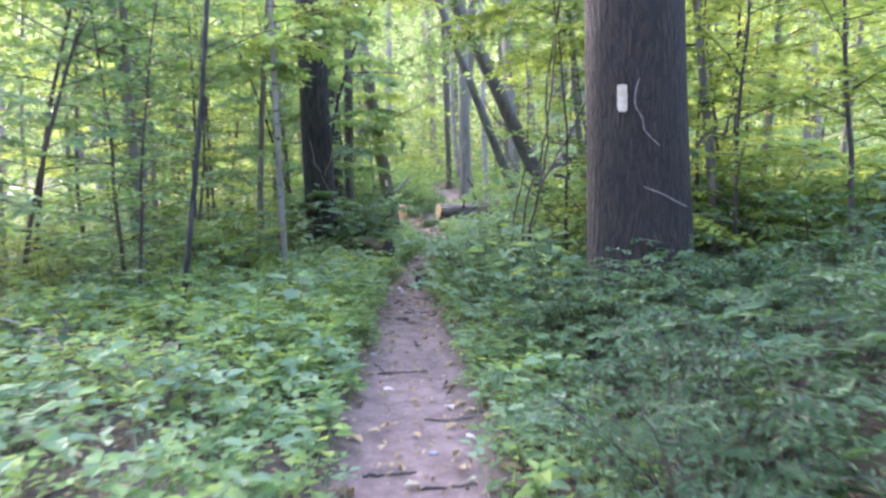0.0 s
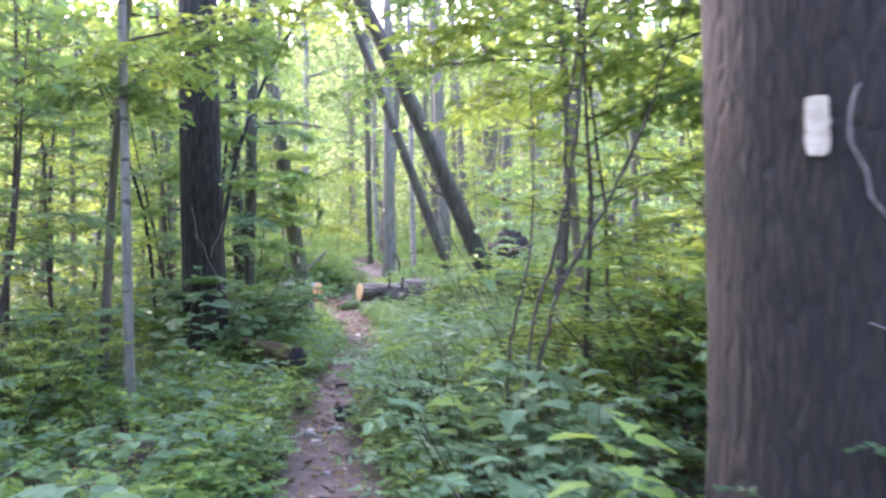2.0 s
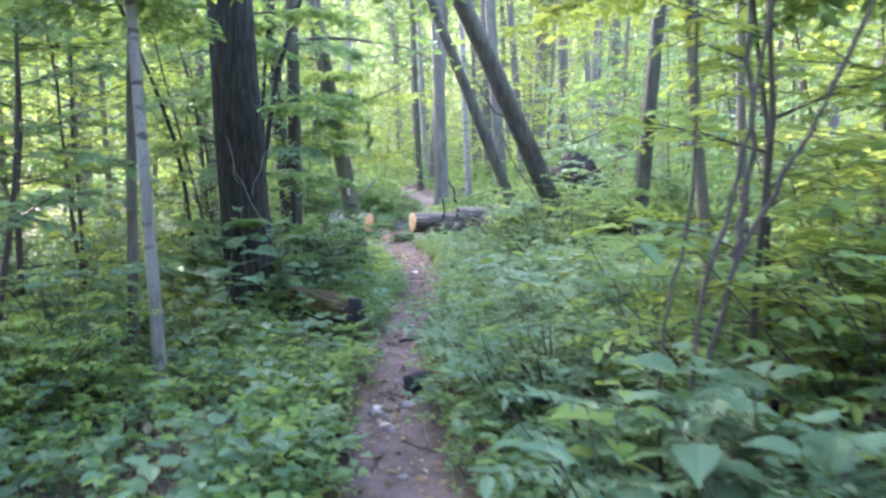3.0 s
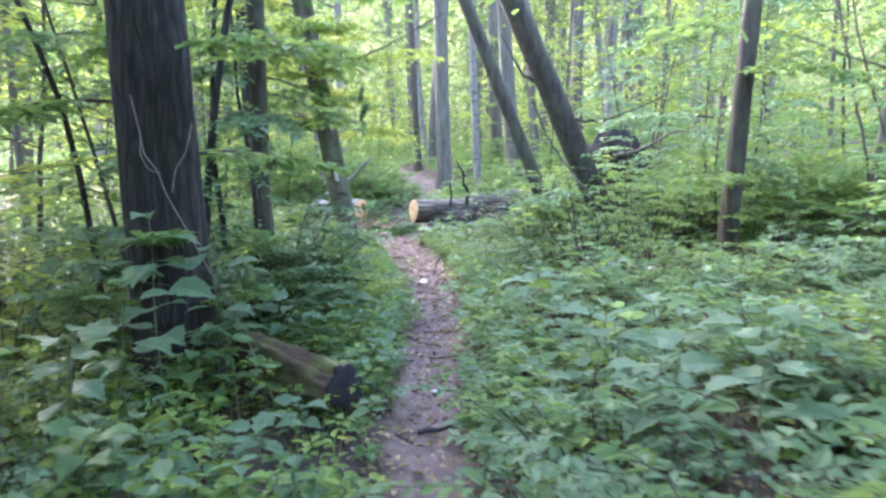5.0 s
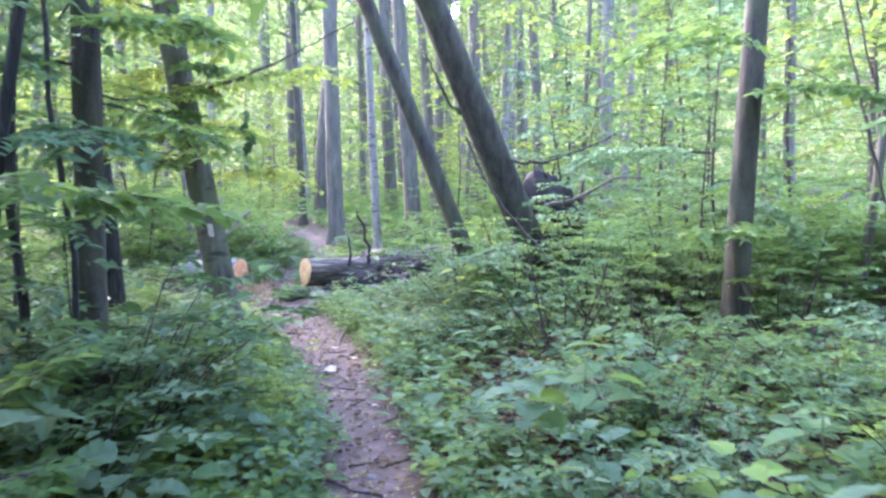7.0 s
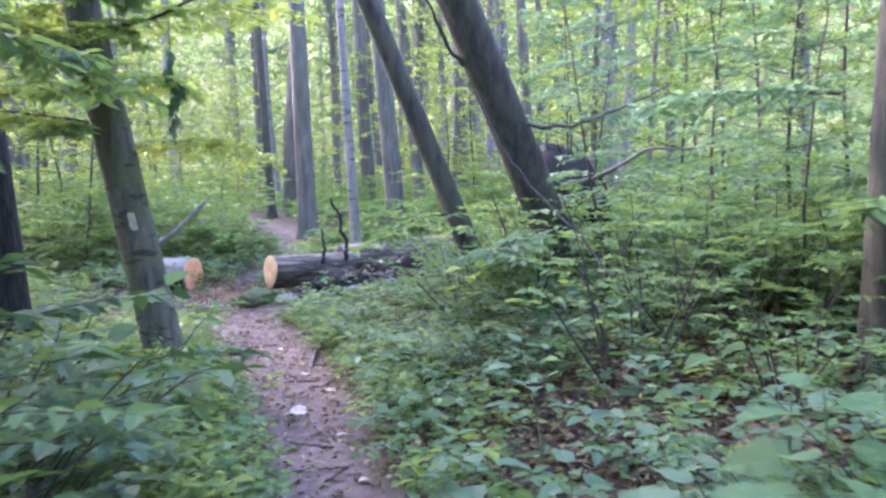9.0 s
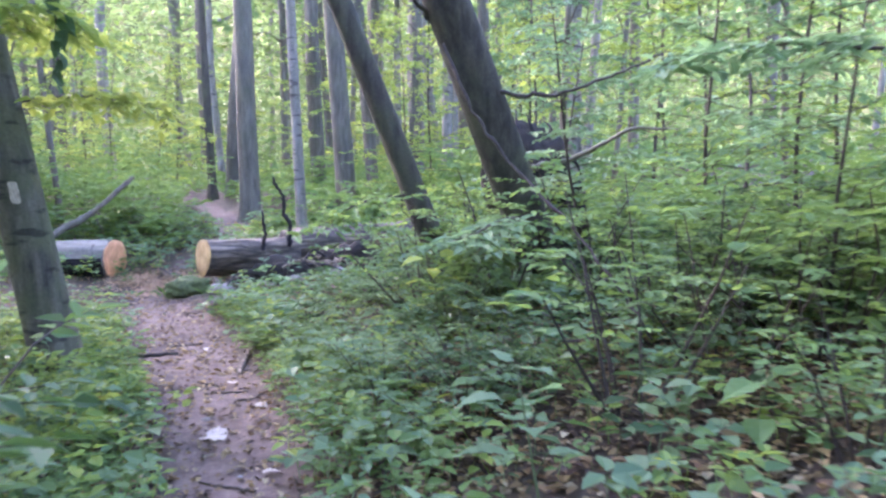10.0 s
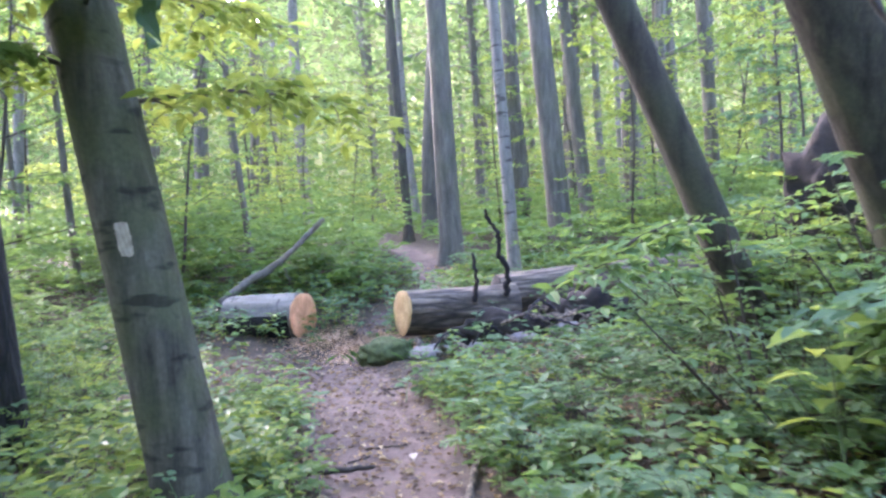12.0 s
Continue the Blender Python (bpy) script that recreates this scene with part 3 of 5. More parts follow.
# ---- saplings and shrubs ----
def make_sapling(k):
    r = np.random.default_rng(200 + k)
    mat = (LEAF_MID, LEAF_BRIGHT, LEAF_COOL, LEAF_MID, LEAF_YELLOW)[k]
    ob = tagged(new("sapling"), ("young tree with flat sprays of green leaves", "young tree with bright green leaves", "sapling with cool green leaves", "thin sapling with layered green leaves", "sapling with backlit yellow-green leaves")[k], "sapling", "saplings of the understorey")
    stems, blades = Geo(), Geo()
    h = 4.2
    trunk = bend((0, 0, -0.1), (r.normal(0, 0.08), r.normal(0, 0.08), 1), h, 10, -0.1, r, 0.05)
    tube(stems, trunk, np.linspace(0.026, 0.006, 11), 6)
    for b in range(19):
        z = 0.14 + 0.85 * b / 19
        p = np.array([np.interp(z, np.linspace(0, 1, 11), trunk[:, c]) for c in range(3)])
        a = b * 2.4 + r.uniform(-0.4, 0.4)
        spray(stems, blades, r, p, (math.cos(a), math.sin(a), 0.35), (1.35 - z * 0.7) * r.uniform(0.7, 1.1), (0.115, 0.12, 0.135, 0.1, 0.115)[k], 0.042, (0.42, 0.5, 0.55, 0.4, 0.48)[k], 0.009)
    part("stem", stems, TWIG, ob)
    part("foliage", blades, mat, ob, smooth=False)
    return ob


def make_shrub(k):
    r = np.random.default_rng(300 + k)
    kinds = [("leafy green shrub", LEAF_MID, 0.085, 0.5), ("bright green leafy shrub", LEAF_BRIGHT, 0.08, 0.48), ("shrub in a green darkened for shade", LEAF_DARK, 0.09, 0.5),
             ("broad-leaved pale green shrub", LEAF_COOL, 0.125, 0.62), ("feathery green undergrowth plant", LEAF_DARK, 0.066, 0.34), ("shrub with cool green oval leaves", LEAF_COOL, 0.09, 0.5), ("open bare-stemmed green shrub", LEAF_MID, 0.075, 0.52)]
    label, mat, size, width = kinds[k]
    ob = tagged(new("shrub"), label + " on the forest floor", "shrub", "undergrowth shrubs")
    stems, blades = Geo(), Geo()
    for b in range((9, 9, 9, 9, 14, 9, 7)[k]):
        a = b * 2.4 + r.uniform(-0.5, 0.5)
        out = r.uniform(0.15, 0.75)
        L = r.uniform(0.75, 1.15)
        base = np.array([math.cos(a) * 0.07, math.sin(a) * 0.07, -0.05])
        pts = bend(base, (math.cos(a) * out, math.sin(a) * out, 1), L, 6, 0.35, r, 0.08)
        tube(stems, pts[[0, 2, 4, 6]], np.linspace(0.007 if k < 6 else 0.012, 0.003, 4), 3 if k < 6 else 6, False)
        for c in range(2 if k < 6 else 4, 7):
            aa = a + c * 2.2 + r.uniform(-0.5, 0.5)
            spray(stems, blades, r, pts[c], (math.cos(aa), math.sin(aa), 0.3), r.uniform(0.25, 0.42), size, 0.025 if k == 4 else size * 0.33, width, 0.003, 0.3, k == 4 and c > 4)
    tagged(part("twig_work", stems, TWIG, ob), kind="stuff")
    part("foliage", blades, mat, ob, smooth=False)
    return ob


sapling_kinds = [make_sapling(k) for k in range(5)]
shrub_kinds = [make_shrub(k) for k in range(7)]
used = set()


def plant(kind, k, x, y, s, turn, tip=(0, 0)):
    proto = kind[k]
    if proto.name in used:
        s = s / proto.scale[0]
    m = pose(x, y, gz(x, y) - 0.02, tip[0], tip[1], turn) @ Matrix.Diagonal((s, s, s, 1))
    if proto.name in used:
        return copy_thing(proto, m)
    used.add(proto.name)
    proto.matrix_basis = m
    return proto


r_s = np.random.default_rng(77)
# stretches: from the trail's middle u0..u1, along y0..y1, how many, size, kinds
SHRUBS = [
    (-4.0, -0.85, 3.6, 6.0, 12, 0.35, 0.55, (0, 1, 4, 0)),
    # Bright and pale kinds stand in for haze and light in dim undergrowth.
    (-4.8, -0.9, 6.0, 10.0, 40, 0.5, 0.85, (1, 5, 3, 3, 1)),
    # Right of the trail, dark kinds 2 and 4 put shade into leaf colour.
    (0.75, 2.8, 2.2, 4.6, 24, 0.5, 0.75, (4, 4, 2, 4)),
    (0.6, 1.1, 5.4, 8.6, 10, 0.55, 0.9, (0, 2, 5)),
    (1.1, 3.8, 6.2, 8.3, 22, 0.85, 1.35, (0, 1, 1, 5)),
    (2.5, 4.4, 3.0, 6.0, 8, 0.6, 1.0, (4, 0, 2)),
    (0.5, 3.4, 8.5, 12.6, 34, 0.42, 0.66, (3, 5, 3, 0)),
    # Same lightening by leaf colour, in place of haze.
    (-4.4, -0.9, 10.9, 15.6, 34, 0.6, 1.1, (0, 5, 3, 1, 5)),
    (0.7, 2.2, 14.0, 18.8, 12, 0.3, 0.48, (5, 3, 0, 2)),
    (1.3, 2.6, 15.8, 17.0, 8, 0.45, 0.65, (5, 0, 0)),
    (-1.75, -1.15, 11.6, 13.2, 7, 0.8, 1.15, (0, 5, 2)),
    (2.6, 3.3, 15.0, 16.0, 4, 0.75, 0.95, (0, 5, 4)),
    (2.15, 3.2, 17.0, 18.8, 8, 0.8, 1.15, (5, 0, 1)),
    # Dark kind 2 at the big tree's foot also stands in for shade.
    (0.95, 2.0, 4.25, 4.6, 9, 0.4, 0.58, (0, 2, 2)),
    (0.55, 1.6, 3.4, 5.0, 12, 0.3, 0.5, (0, 2, 2)),
    (-3.2, -0.6, 2.4, 4.4, 8, 0.22, 0.36, (1, 0, 5)),
    (0.6, 2.6, 14.6, 17.6, 8, 0.4, 0.6, (2, 5, 3)),
    (-3.0, -1.3, 17.6, 19.6, 10, 0.45, 0.7, (0, 5, 1)),
    (2.4, 3.6, 18.6, 20.0, 10, 0.5, 0.75, (0, 5, 3)),
]
FAR_SHRUBS = [
    (3.2, 7.0, 8.5, 16.0, 30, 0.8, 1.35),
    (3.0, 6.8, 13.8, 20.0, 42, 0.8, 1.3),
    (-5.5, -2.3, 16.2, 21.0, 26, 0.5, 0.9),
    (-7.0, -0.9, 22.0, 29.0, 36, 0.9, 1.5),
    (1.3, 8.0, 21.8, 31.0, 30, 0.7, 1.4),
    (-9.0, -4.8, 2.0, 22.0, 22, 1.0, 1.8),
    (-14, 14, 31.0, 44.0, 26, 1.2, 2.2),
]
for u0, u1, y0, y1, n, s0, s1, kinds in SHRUBS:
    for _ in range(n):
        y = r_s.uniform(y0, y1)
        s = r_s.uniform(s0, s1)
        u = r_s.uniform(u0, u1)
        if u < -0.3 and u > -1.4 and 7.2 < y < 11.2:
            u -= 1.0
        if (-2.7 < u < 0 and 13.5 < y < 16.4) or (1.4 < u < 3.0 and 14.8 < y < 16.9):
            s = min(s, 0.42 if u < 0 else 0.62)
        clear = trail_half(y) + (0.44 if s < 0.9 else 0.8) * s + (0.4 if u < 0 and 5 < y < 11 else 0)
        if abs(u) < clear:
            u = math.copysign(clear + r_s.uniform(0, 0.2), u)
        x = trail_x(y) + u
        if (-2.4 < x < -0.8 and 19.2 < y < 21.3) or (-0.5 < x < 1.5 and 18.6 < y < 20.6 and s > 0.36):
            y -= 2.4
            u += math.copysign(0.5, u)
        plant(shrub_kinds, kinds[r_s.integers(len(kinds))], trail_x(y) + u, y, s, r_s.uniform(0, 360), (r_s.normal(0, 4), r_s.normal(0, 4)))

for x, y, s in ((1.47, 14.17, 0.95), (2.2, 15.1, 1.0), (2.05, 14.3, 0.8), (2.75, 14.5, 1.0), (2.9, 13.4, 0.9), (1.8, 13.3, 0.65), (3.1, 15.3, 1.05), (1.3, 16.5, 0.95), (1.75, 16.3, 1.05), (2.3, 16.2, 1.1)):
    plant(shrub_kinds, 6, x, y, s, r_s.uniform(0, 360))
far_leaf = {k: np.array([v.co[:] for v in shrub_kinds[k].children[0].data.vertices] if shrub_kinds[k].children[0].name.startswith("foliage") else [v.co[:] for v in shrub_kinds[k].children[1].data.vertices]) for k in (0, 1, 5)}
undergrowth = Geo(), Geo()
for u0, u1, y0, y1, n, s0, s1 in FAR_SHRUBS:
    for _ in range(n):
        y, s, a = r_s.uniform(y0, y1), r_s.uniform(s0, s1), r_s.uniform(0, 6.28)
        u = r_s.uniform(u0, u1)
        x = trail_x(y) + (u if abs(u) > 0.5 + 0.4 * s else math.copysign(0.5 + 0.4 * s, u))
        v = far_leaf[(0, 1, 5)[r_s.integers(3)]] * s
        v = np.stack([v[:, 0] * math.cos(a) - v[:, 1] * math.sin(a) + x, v[:, 0] * math.sin(a) + v[:, 1] * math.cos(a) + y, v[:, 2] + gz(x, y)], 1)
        k6 = np.arange(len(v) // 6)[:, None] * 6
        undergrowth[y > 31].add(v, np.stack([k6 + [0, 1, 2, 3], k6 + [0, 3, 4, 5]], 1).reshape(-1, 4))
tagged(part("undergrowth", undergrowth[0], LEAF_MID, smooth=False), "green leafy undergrowth beyond the logs", "undergrowth", kind="stuff")
tagged(part("undergrowth", undergrowth[1], LEAF_BRIGHT, smooth=False), "bright green undergrowth on the rising woodland floor", "undergrowth", kind="stuff")

SAPLINGS = [
    (-2.7, 7.0, 0.9, 0), (-3.4, 5.0, 1.0, 3), (-2.9, 9.4, 1.05, 0), (-4.2, 8.2, 1.2, 2), (-3.6, 12.0, 1.1, 0), (-2.6, 13.6, 0.85, 3), (-5.0, 11, 1.3, 4),
    (-5.5, 6.5, 1.3, 0), (-3.3, 15.6, 1.1, 0), (-4.6, 18.5, 1.2, 1), (-2.9, 22.5, 0.9, 1), (-4.2, 25, 1.2, 4), (-1.9, 26.5, 0.8, 1), (-6.5, 15, 1.4, 4),
    (-2.2, 11.9, 0.8, 2), (-2.5, 14.7, 0.75, 0), (-2.3, 12.7, 1.0, 3), (-3.0, 10.9, 0.9, 4), (-4.4, 6.2, 0.9, 3), (-4.0, 10.2, 1.1, 3), (-6.2, 9.2, 1.4, 0), (-3.9, 14.0, 1.2, 1), (-5.2, 13.2, 1.2, 0),
    (-3.4, 19.4, 0.9, 0), (-5.8, 20.5, 1.2, 1), (-3.4, 23.8, 1.0, 0), (-5.4, 27.5, 1.3, 1), (-2.6, 28.8, 1.0, 4), (-1.3, 29.2, 0.8, 1), (-7.6, 29, 1.4, 4), (-6.0, 17.3, 1.2, 4),
    (2.7, 7.2, 0.85, 1), (3.4, 8.6, 1.1, 4), (3.7, 10.2, 0.8, 1), (4.4, 7.2, 1.2, 4), (3.0, 5.6, 0.9, 1), (4.2, 10.5, 1.1, 1), (4.8, 12.8, 1.1, 2), (5.6, 15.5, 1.2, 0),
    (1.55, 7.5, 0.68, 1), (2.7, 8.0, 0.75, 4), (3.3, 9.6, 0.7, 0), (2.2, 6.6, 0.7, 4), (3.6, 6.4, 1.0, 1), (5.4, 9.0, 1.3, 0), (4.9, 5.4, 1.2, 2), (3.7, 4.2, 0.9, 0),
    (4.4, 17.2, 1.0, 2), (3.7, 19.8, 0.9, 2), (5.6, 20.5, 1.2, 1), (2.7, 23.0, 0.8, 1), (4.0, 26, 1.1, 4), (1.6, 27.5, 0.9, 1), (-0.9, 31, 1.0, 4), (2.6, 32, 1.2, 1),
    (3.9, 15.9, 0.8, 2), (2.9, 14.6, 0.55, 0), (5.0, 18.4, 1.1, 0), (6.4, 18.0, 1.2, 4), (6.8, 13.4, 1.2, 1), (4.7, 22.6, 1.1, 2), (3.3, 28.6, 1.0, 4), (5.6, 25.0, 1.2, 4),
    (1.25, 7.1, 0.72, 1), (2.1, 7.6, 0.95, 1), (-2.3, 6.3, 0.7, 0), (-2.6, 8.4, 0.85, 2), (2.3, 5.9, 0.8, 4), (3.0, 17.4, 0.7, 2), (3.6, 16.6, 0.8, 0), (-3.6, 6.9, 1.0, 2),
    (-3.5, 31, 1.2, 4), (6.5, 29, 1.3, 4), (-7.0, 24, 1.3, 1), (7.5, 23, 1.3, 0), (-7.5, 20, 1.4, 0), (8, 17, 1.4, 1), (0.4, 37, 1.3, 4), (-4, 38, 1.4, 1), (5, 38, 1.4, 4), (-8, 34, 1.4, 4), (9.5, 34, 1.4, 1),
]
for x, y, s, k in SAPLINGS:
    plant(sapling_kinds, k, x, y, s, r_s.uniform(0, 360), (r_s.normal(0, 3), r_s.normal(0, 3)))


# ---- far woods ----
def far_woods():
    r = np.random.default_rng(9)
    n = 54000
    a = r.normal(0, 0.75, n)
    a[:12000] = r.uniform(0, 2 * np.pi, 12000)
    d = 26 + 34 * r.beta(1.4, 1.6, n)
    x, y = d * np.sin(a) * 0.9, 10 + d * np.cos(a)
    lump = 0.5 + 0.5 * np.sin(x * 0.9 + 2 * np.sin(y * 0.4)) * np.cos(y * 0.8)
    z = ground_z(x, y) + 20 * r.beta(0.85, 1.35, n) * (0.55 + 0.45 * lump)
    g = Geo()
    leaves(g, np.stack([x, y, z], 1), r.normal(0, 1, (n, 3)) * (1, 1, 0.4), np.array([0, 0, 1.0]) + r.normal(0, 0.6, (n, 3)), r.uniform(0.22, 0.5, n) * d / 38, 0.6)
    tagged(part("far_woods", g, LEAF_CROWN, smooth=False), "distant green leaves of the surrounding woods", "woods", kind="stuff")


far_woods()


def backdrop():
    """The wooded distance: a far ring with an uneven top; emission replaces sunlight."""
    m, t, b, out = material("wooded_distance")
    co = node(t, "TexCoord")
    mp = node(t, "Mapping")
    mp.inputs["Scale"].default_value = (1, 1, 0.35)
    t.links.new(co.outputs["Object"], mp.inputs["Vector"])
    n1 = node(t, "TexNoise", Scale=0.55, Detail=8.0, Roughness=0.7)
    t.links.new(mp.outputs[0], n1.inputs["Vector"])
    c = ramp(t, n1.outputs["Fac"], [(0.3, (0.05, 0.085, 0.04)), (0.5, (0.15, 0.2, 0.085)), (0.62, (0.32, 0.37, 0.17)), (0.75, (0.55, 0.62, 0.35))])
    # Glows by itself; its pale patches are sunlit, hazy leaves put into colour.
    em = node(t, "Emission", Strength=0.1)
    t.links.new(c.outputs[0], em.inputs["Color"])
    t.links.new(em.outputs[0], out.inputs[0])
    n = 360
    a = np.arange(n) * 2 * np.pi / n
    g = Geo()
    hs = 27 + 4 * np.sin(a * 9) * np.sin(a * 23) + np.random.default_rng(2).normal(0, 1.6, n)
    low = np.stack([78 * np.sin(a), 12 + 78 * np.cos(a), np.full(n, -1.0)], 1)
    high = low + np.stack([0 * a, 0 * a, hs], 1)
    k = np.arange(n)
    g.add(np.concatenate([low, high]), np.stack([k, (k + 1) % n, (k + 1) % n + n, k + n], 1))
    tagged(part("backdrop", g, m, smooth=False), "self-glowing backdrop of distant green woods", "woods", kind="structure")


backdrop()


# ---- ground cover ----
def cover(name, label, mat, seed, n, box, density, leaf_len, count, height, width):
    """Small plants: a short stem that carries a whorl of leaves."""
    r = np.random.default_rng(seed)
    x, y = r.uniform(box[0], box[1], n), r.uniform(box[2], box[3], n)
    u = x - trail_x(y)
    bare = 0.95 * sm(1.0, 0.5, np.abs((y - 19.75) / 1.15)) * sm(2.7, 2.1, np.abs(x + 0.2)) + 0.4 * sm(1.3, 0.7, np.hypot((x - 1.8) / 1.5, (y - 14.1) / 1.8)) + 0.85 * sm(0.75, 0.35, np.hypot((x + 0.85) / 0.8, (y - 10.0) / 1.0)) + 0.8 * sm(1.2, 0.3, np.hypot((x + 1.9) / 1.1, (y - 4.4) / 0.9)) + (0.0 if mat is LEAF_DARK else 0.8) * sm(1.3, 0.6, np.hypot((x - 1.5) / 0.95, (y - 3.2) / 1.2))
    keep = r.uniform(0, 1, n) < density(x, y, np.abs(u) - trail_half(y), u) * (1 - np.clip(bare, 0, 0.9))
    x, y = x[keep], y[keep]
    h = r.uniform(height[0], height[1], len(x))
    z = ground_z(x, y)
    g = Geo()
    m = len(x)
    lean = r.normal(0, 0.25, (m, 2)) * h[:, None]
    top = np.stack([x + lean[:, 0], y + lean[:, 1], z + h], 1)
    foot_ = np.stack([x, y, z - 0.02], 1)
    side = unit(np.stack([r.normal(0, 1, m), r.normal(0, 1, m), np.zeros(m)], 1)) * 0.0022
    v = np.stack([foot_ - side, foot_ + side, top + side * 0.6, top - side * 0.6], 1).reshape(-1, 3)
    g.add(v, np.arange(4 * m).reshape(-1, 4))
    a0 = r.uniform(0, 6.3, m)
    size = r.uniform(leaf_len[0], leaf_len[1], m)
    for c in range(count):
        a = a0 + c * 2 * np.pi / count + r.normal(0, 0.25, m)
        drop = r.uniform(0, 0.45, m) * h * (c % 2)
        p = top - np.stack([0 * drop, 0 * drop, drop], 1)
        D = np.stack([np.cos(a), np.sin(a), r.uniform(-0.15, 0.45, m)], 1)
        leaves(g, p + D * 0.01, D, np.array([0, 0, 1.0]) + r.normal(0, 0.25, (m, 3)), size * r.uniform(0.7, 1.1, m), width)
    tagged(part(name, g, mat, smooth=False), label, "ground cover", kind="stuff")


def d_low(x, y, e, u):
    return sm(-0.05, 0.25, e + 0.12 * wobble(x * 2, y * 2)) * (0.6 + 0.55 * wobble(x * 1.3 + 4, y * 1.3))


def d_edge(x, y, e, u):
    return sm(-0.05, 0.12, e + 0.09 * wobble(x * 3, y * 3)) * (1 - 0.75 * sm(1.2, 3.5, e)) * (0.6 + 0.4 * wobble(x + 9, y * 1.1))


cover("ground_plants", "low green broad-leaved plants covering the forest floor", LEAF_MID, 1, 16000, (-4.5, 4.5, 0.3, 24), d_low, (0.045, 0.09), 6, (0.05, 0.28), 0.62)
cover("ground_plants", "pale cool green seedlings beside the trail", LEAF_COOL, 2, 8500, (-3.5, 3.5, 0.3, 24), d_edge, (0.05, 0.105), 6, (0.08, 0.34), 0.68)
cover("ground_plants", "bright green small plants along the trail", LEAF_BRIGHT, 3, 6000, (-3.5, 3, 0.3, 24), d_edge, (0.045, 0.09), 6, (0.06, 0.28), 0.6)
cover("ground_plants", "small green plants crowding the edge of the trail", LEAF_MID, 8, 16000, (-1.6, 1.4, 0.3, 20), lambda x, y, e, u: sm(-0.04, 0.07, e + 0.07 * wobble(x * 4, y * 4)) * sm(0.75, 0.3, e) * 0.7, (0.035, 0.075), 6, (0.03, 0.17), 0.66)
# Brighter leaf colour puts missing light and haze into this stretch.
cover("ground_plants", "low plants, brighter green standing in for light and haze", LEAF_BRIGHT, 9, 5200, (-3.2, -0.4, 3.5, 17.5), d_low, (0.04, 0.085), 6, (0.08, 0.3), 0.6)
cover("ground_plants", "far low plants of the woodland floor", LEAF_MID, 4, 6000, (-14, 14, 22, 42), lambda x, y, e, u: sm(0, 0.5, e), (0.12, 0.26), 5, (0.1, 0.45), 0.6)
cover("ground_plants", "low plants with shade put into their dark green", LEAF_DARK, 5, 3500, (-8, 8, 0.3, 24), lambda x, y, e, u: sm(0.3, 1.2, e) * 0.8, (0.08, 0.15), 5, (0.08, 0.3), 0.55)


cover("ground_plants", "low green plants spreading through the wood", LEAF_MID, 6, 5200, (-14, 14, -7, 22), lambda x, y, e, u: sm(0.2, 0.8, e) * np.where((np.abs(x) > 4.3) | (y < 0.5), 1.0, 0.0), (0.14, 0.28), 5, (0.1, 0.4), 0.6)


def litter(name, label, seed, n, box, density, size, mat=LITTER):
    r = np.random.default_rng(seed)
    x, y = r.uniform(box[0], box[1], n), r.uniform(box[2], box[3], n)
    e = np.abs(x - trail_x(y)) - trail_half(y)
    keep = r.uniform(0, 1, n) < density(e)
    x, y = x[keep], y[keep]
    m = len(x)
    g = Geo()
    P = np.stack([x, y, ground_z(x, y) + r.uniform(0.006, 0.022, m)], 1)
    leaves(g, P, r.normal(0, 1, (m, 3)) * (1, 1, 0.12), np.array([0, 0, 1.0]) + r.normal(0, 0.22, (m, 3)), r.uniform(*size, m), 0.6, 0.5, 0.1)
    tagged(part(name, g, mat, smooth=False), label, "leaf litter", kind="stuff")


litter("leaf_litter", "brown dead leaves scattered on the forest floor", 1, 20000, (-4, 4, 0.3, 25), lambda e: 0.22 + 0.75 * sm(-0.25, 0.15, e), (0.025, 0.08))
litter("leaf_litter", "deep drift of brown leaves under thin plants", 4, 9000, (0.25, 3.3, 11.5, 16.5), lambda e: sm(-0.1, 0.2, e), (0.025, 0.07))
litter("leaf_litter", "dark brown dead leaves scattered round the shrubs", 7, 9000, (0.2, 3.4, 11.0, 17.0), lambda e: sm(-0.1, 0.2, e), (0.025, 0.075), LITTER_DARK)
litter("leaf_litter", "brown leaves between low plants beside a blazed tree", 5, 3000, (-2.4, -0.4, 11.8, 16.5), lambda e: sm(-0.1, 0.2, e), (0.04, 0.1))

litter("leaf_litter", "small broken leaf bits on the trodden trail", 2, 15000, (-2.2, 1.6, 8, 21.5), lambda e: sm(0.35, -0.1, e), (0.014, 0.05))
litter("leaf_litter", "small leaf bits on the dirt of the trail", 3, 2600, (-1.2, 1.2, 1.5, 8), lambda e: sm(0.35, -0.1, e), (0.012, 0.04))
litter("leaf_litter", "dark brown leaf bits pressed into the trail", 6, 6500, (-2.0, 1.4, 10, 21.5), lambda e: sm(0.35, -0.15, e), (0.012, 0.045), LITTER_DARK)


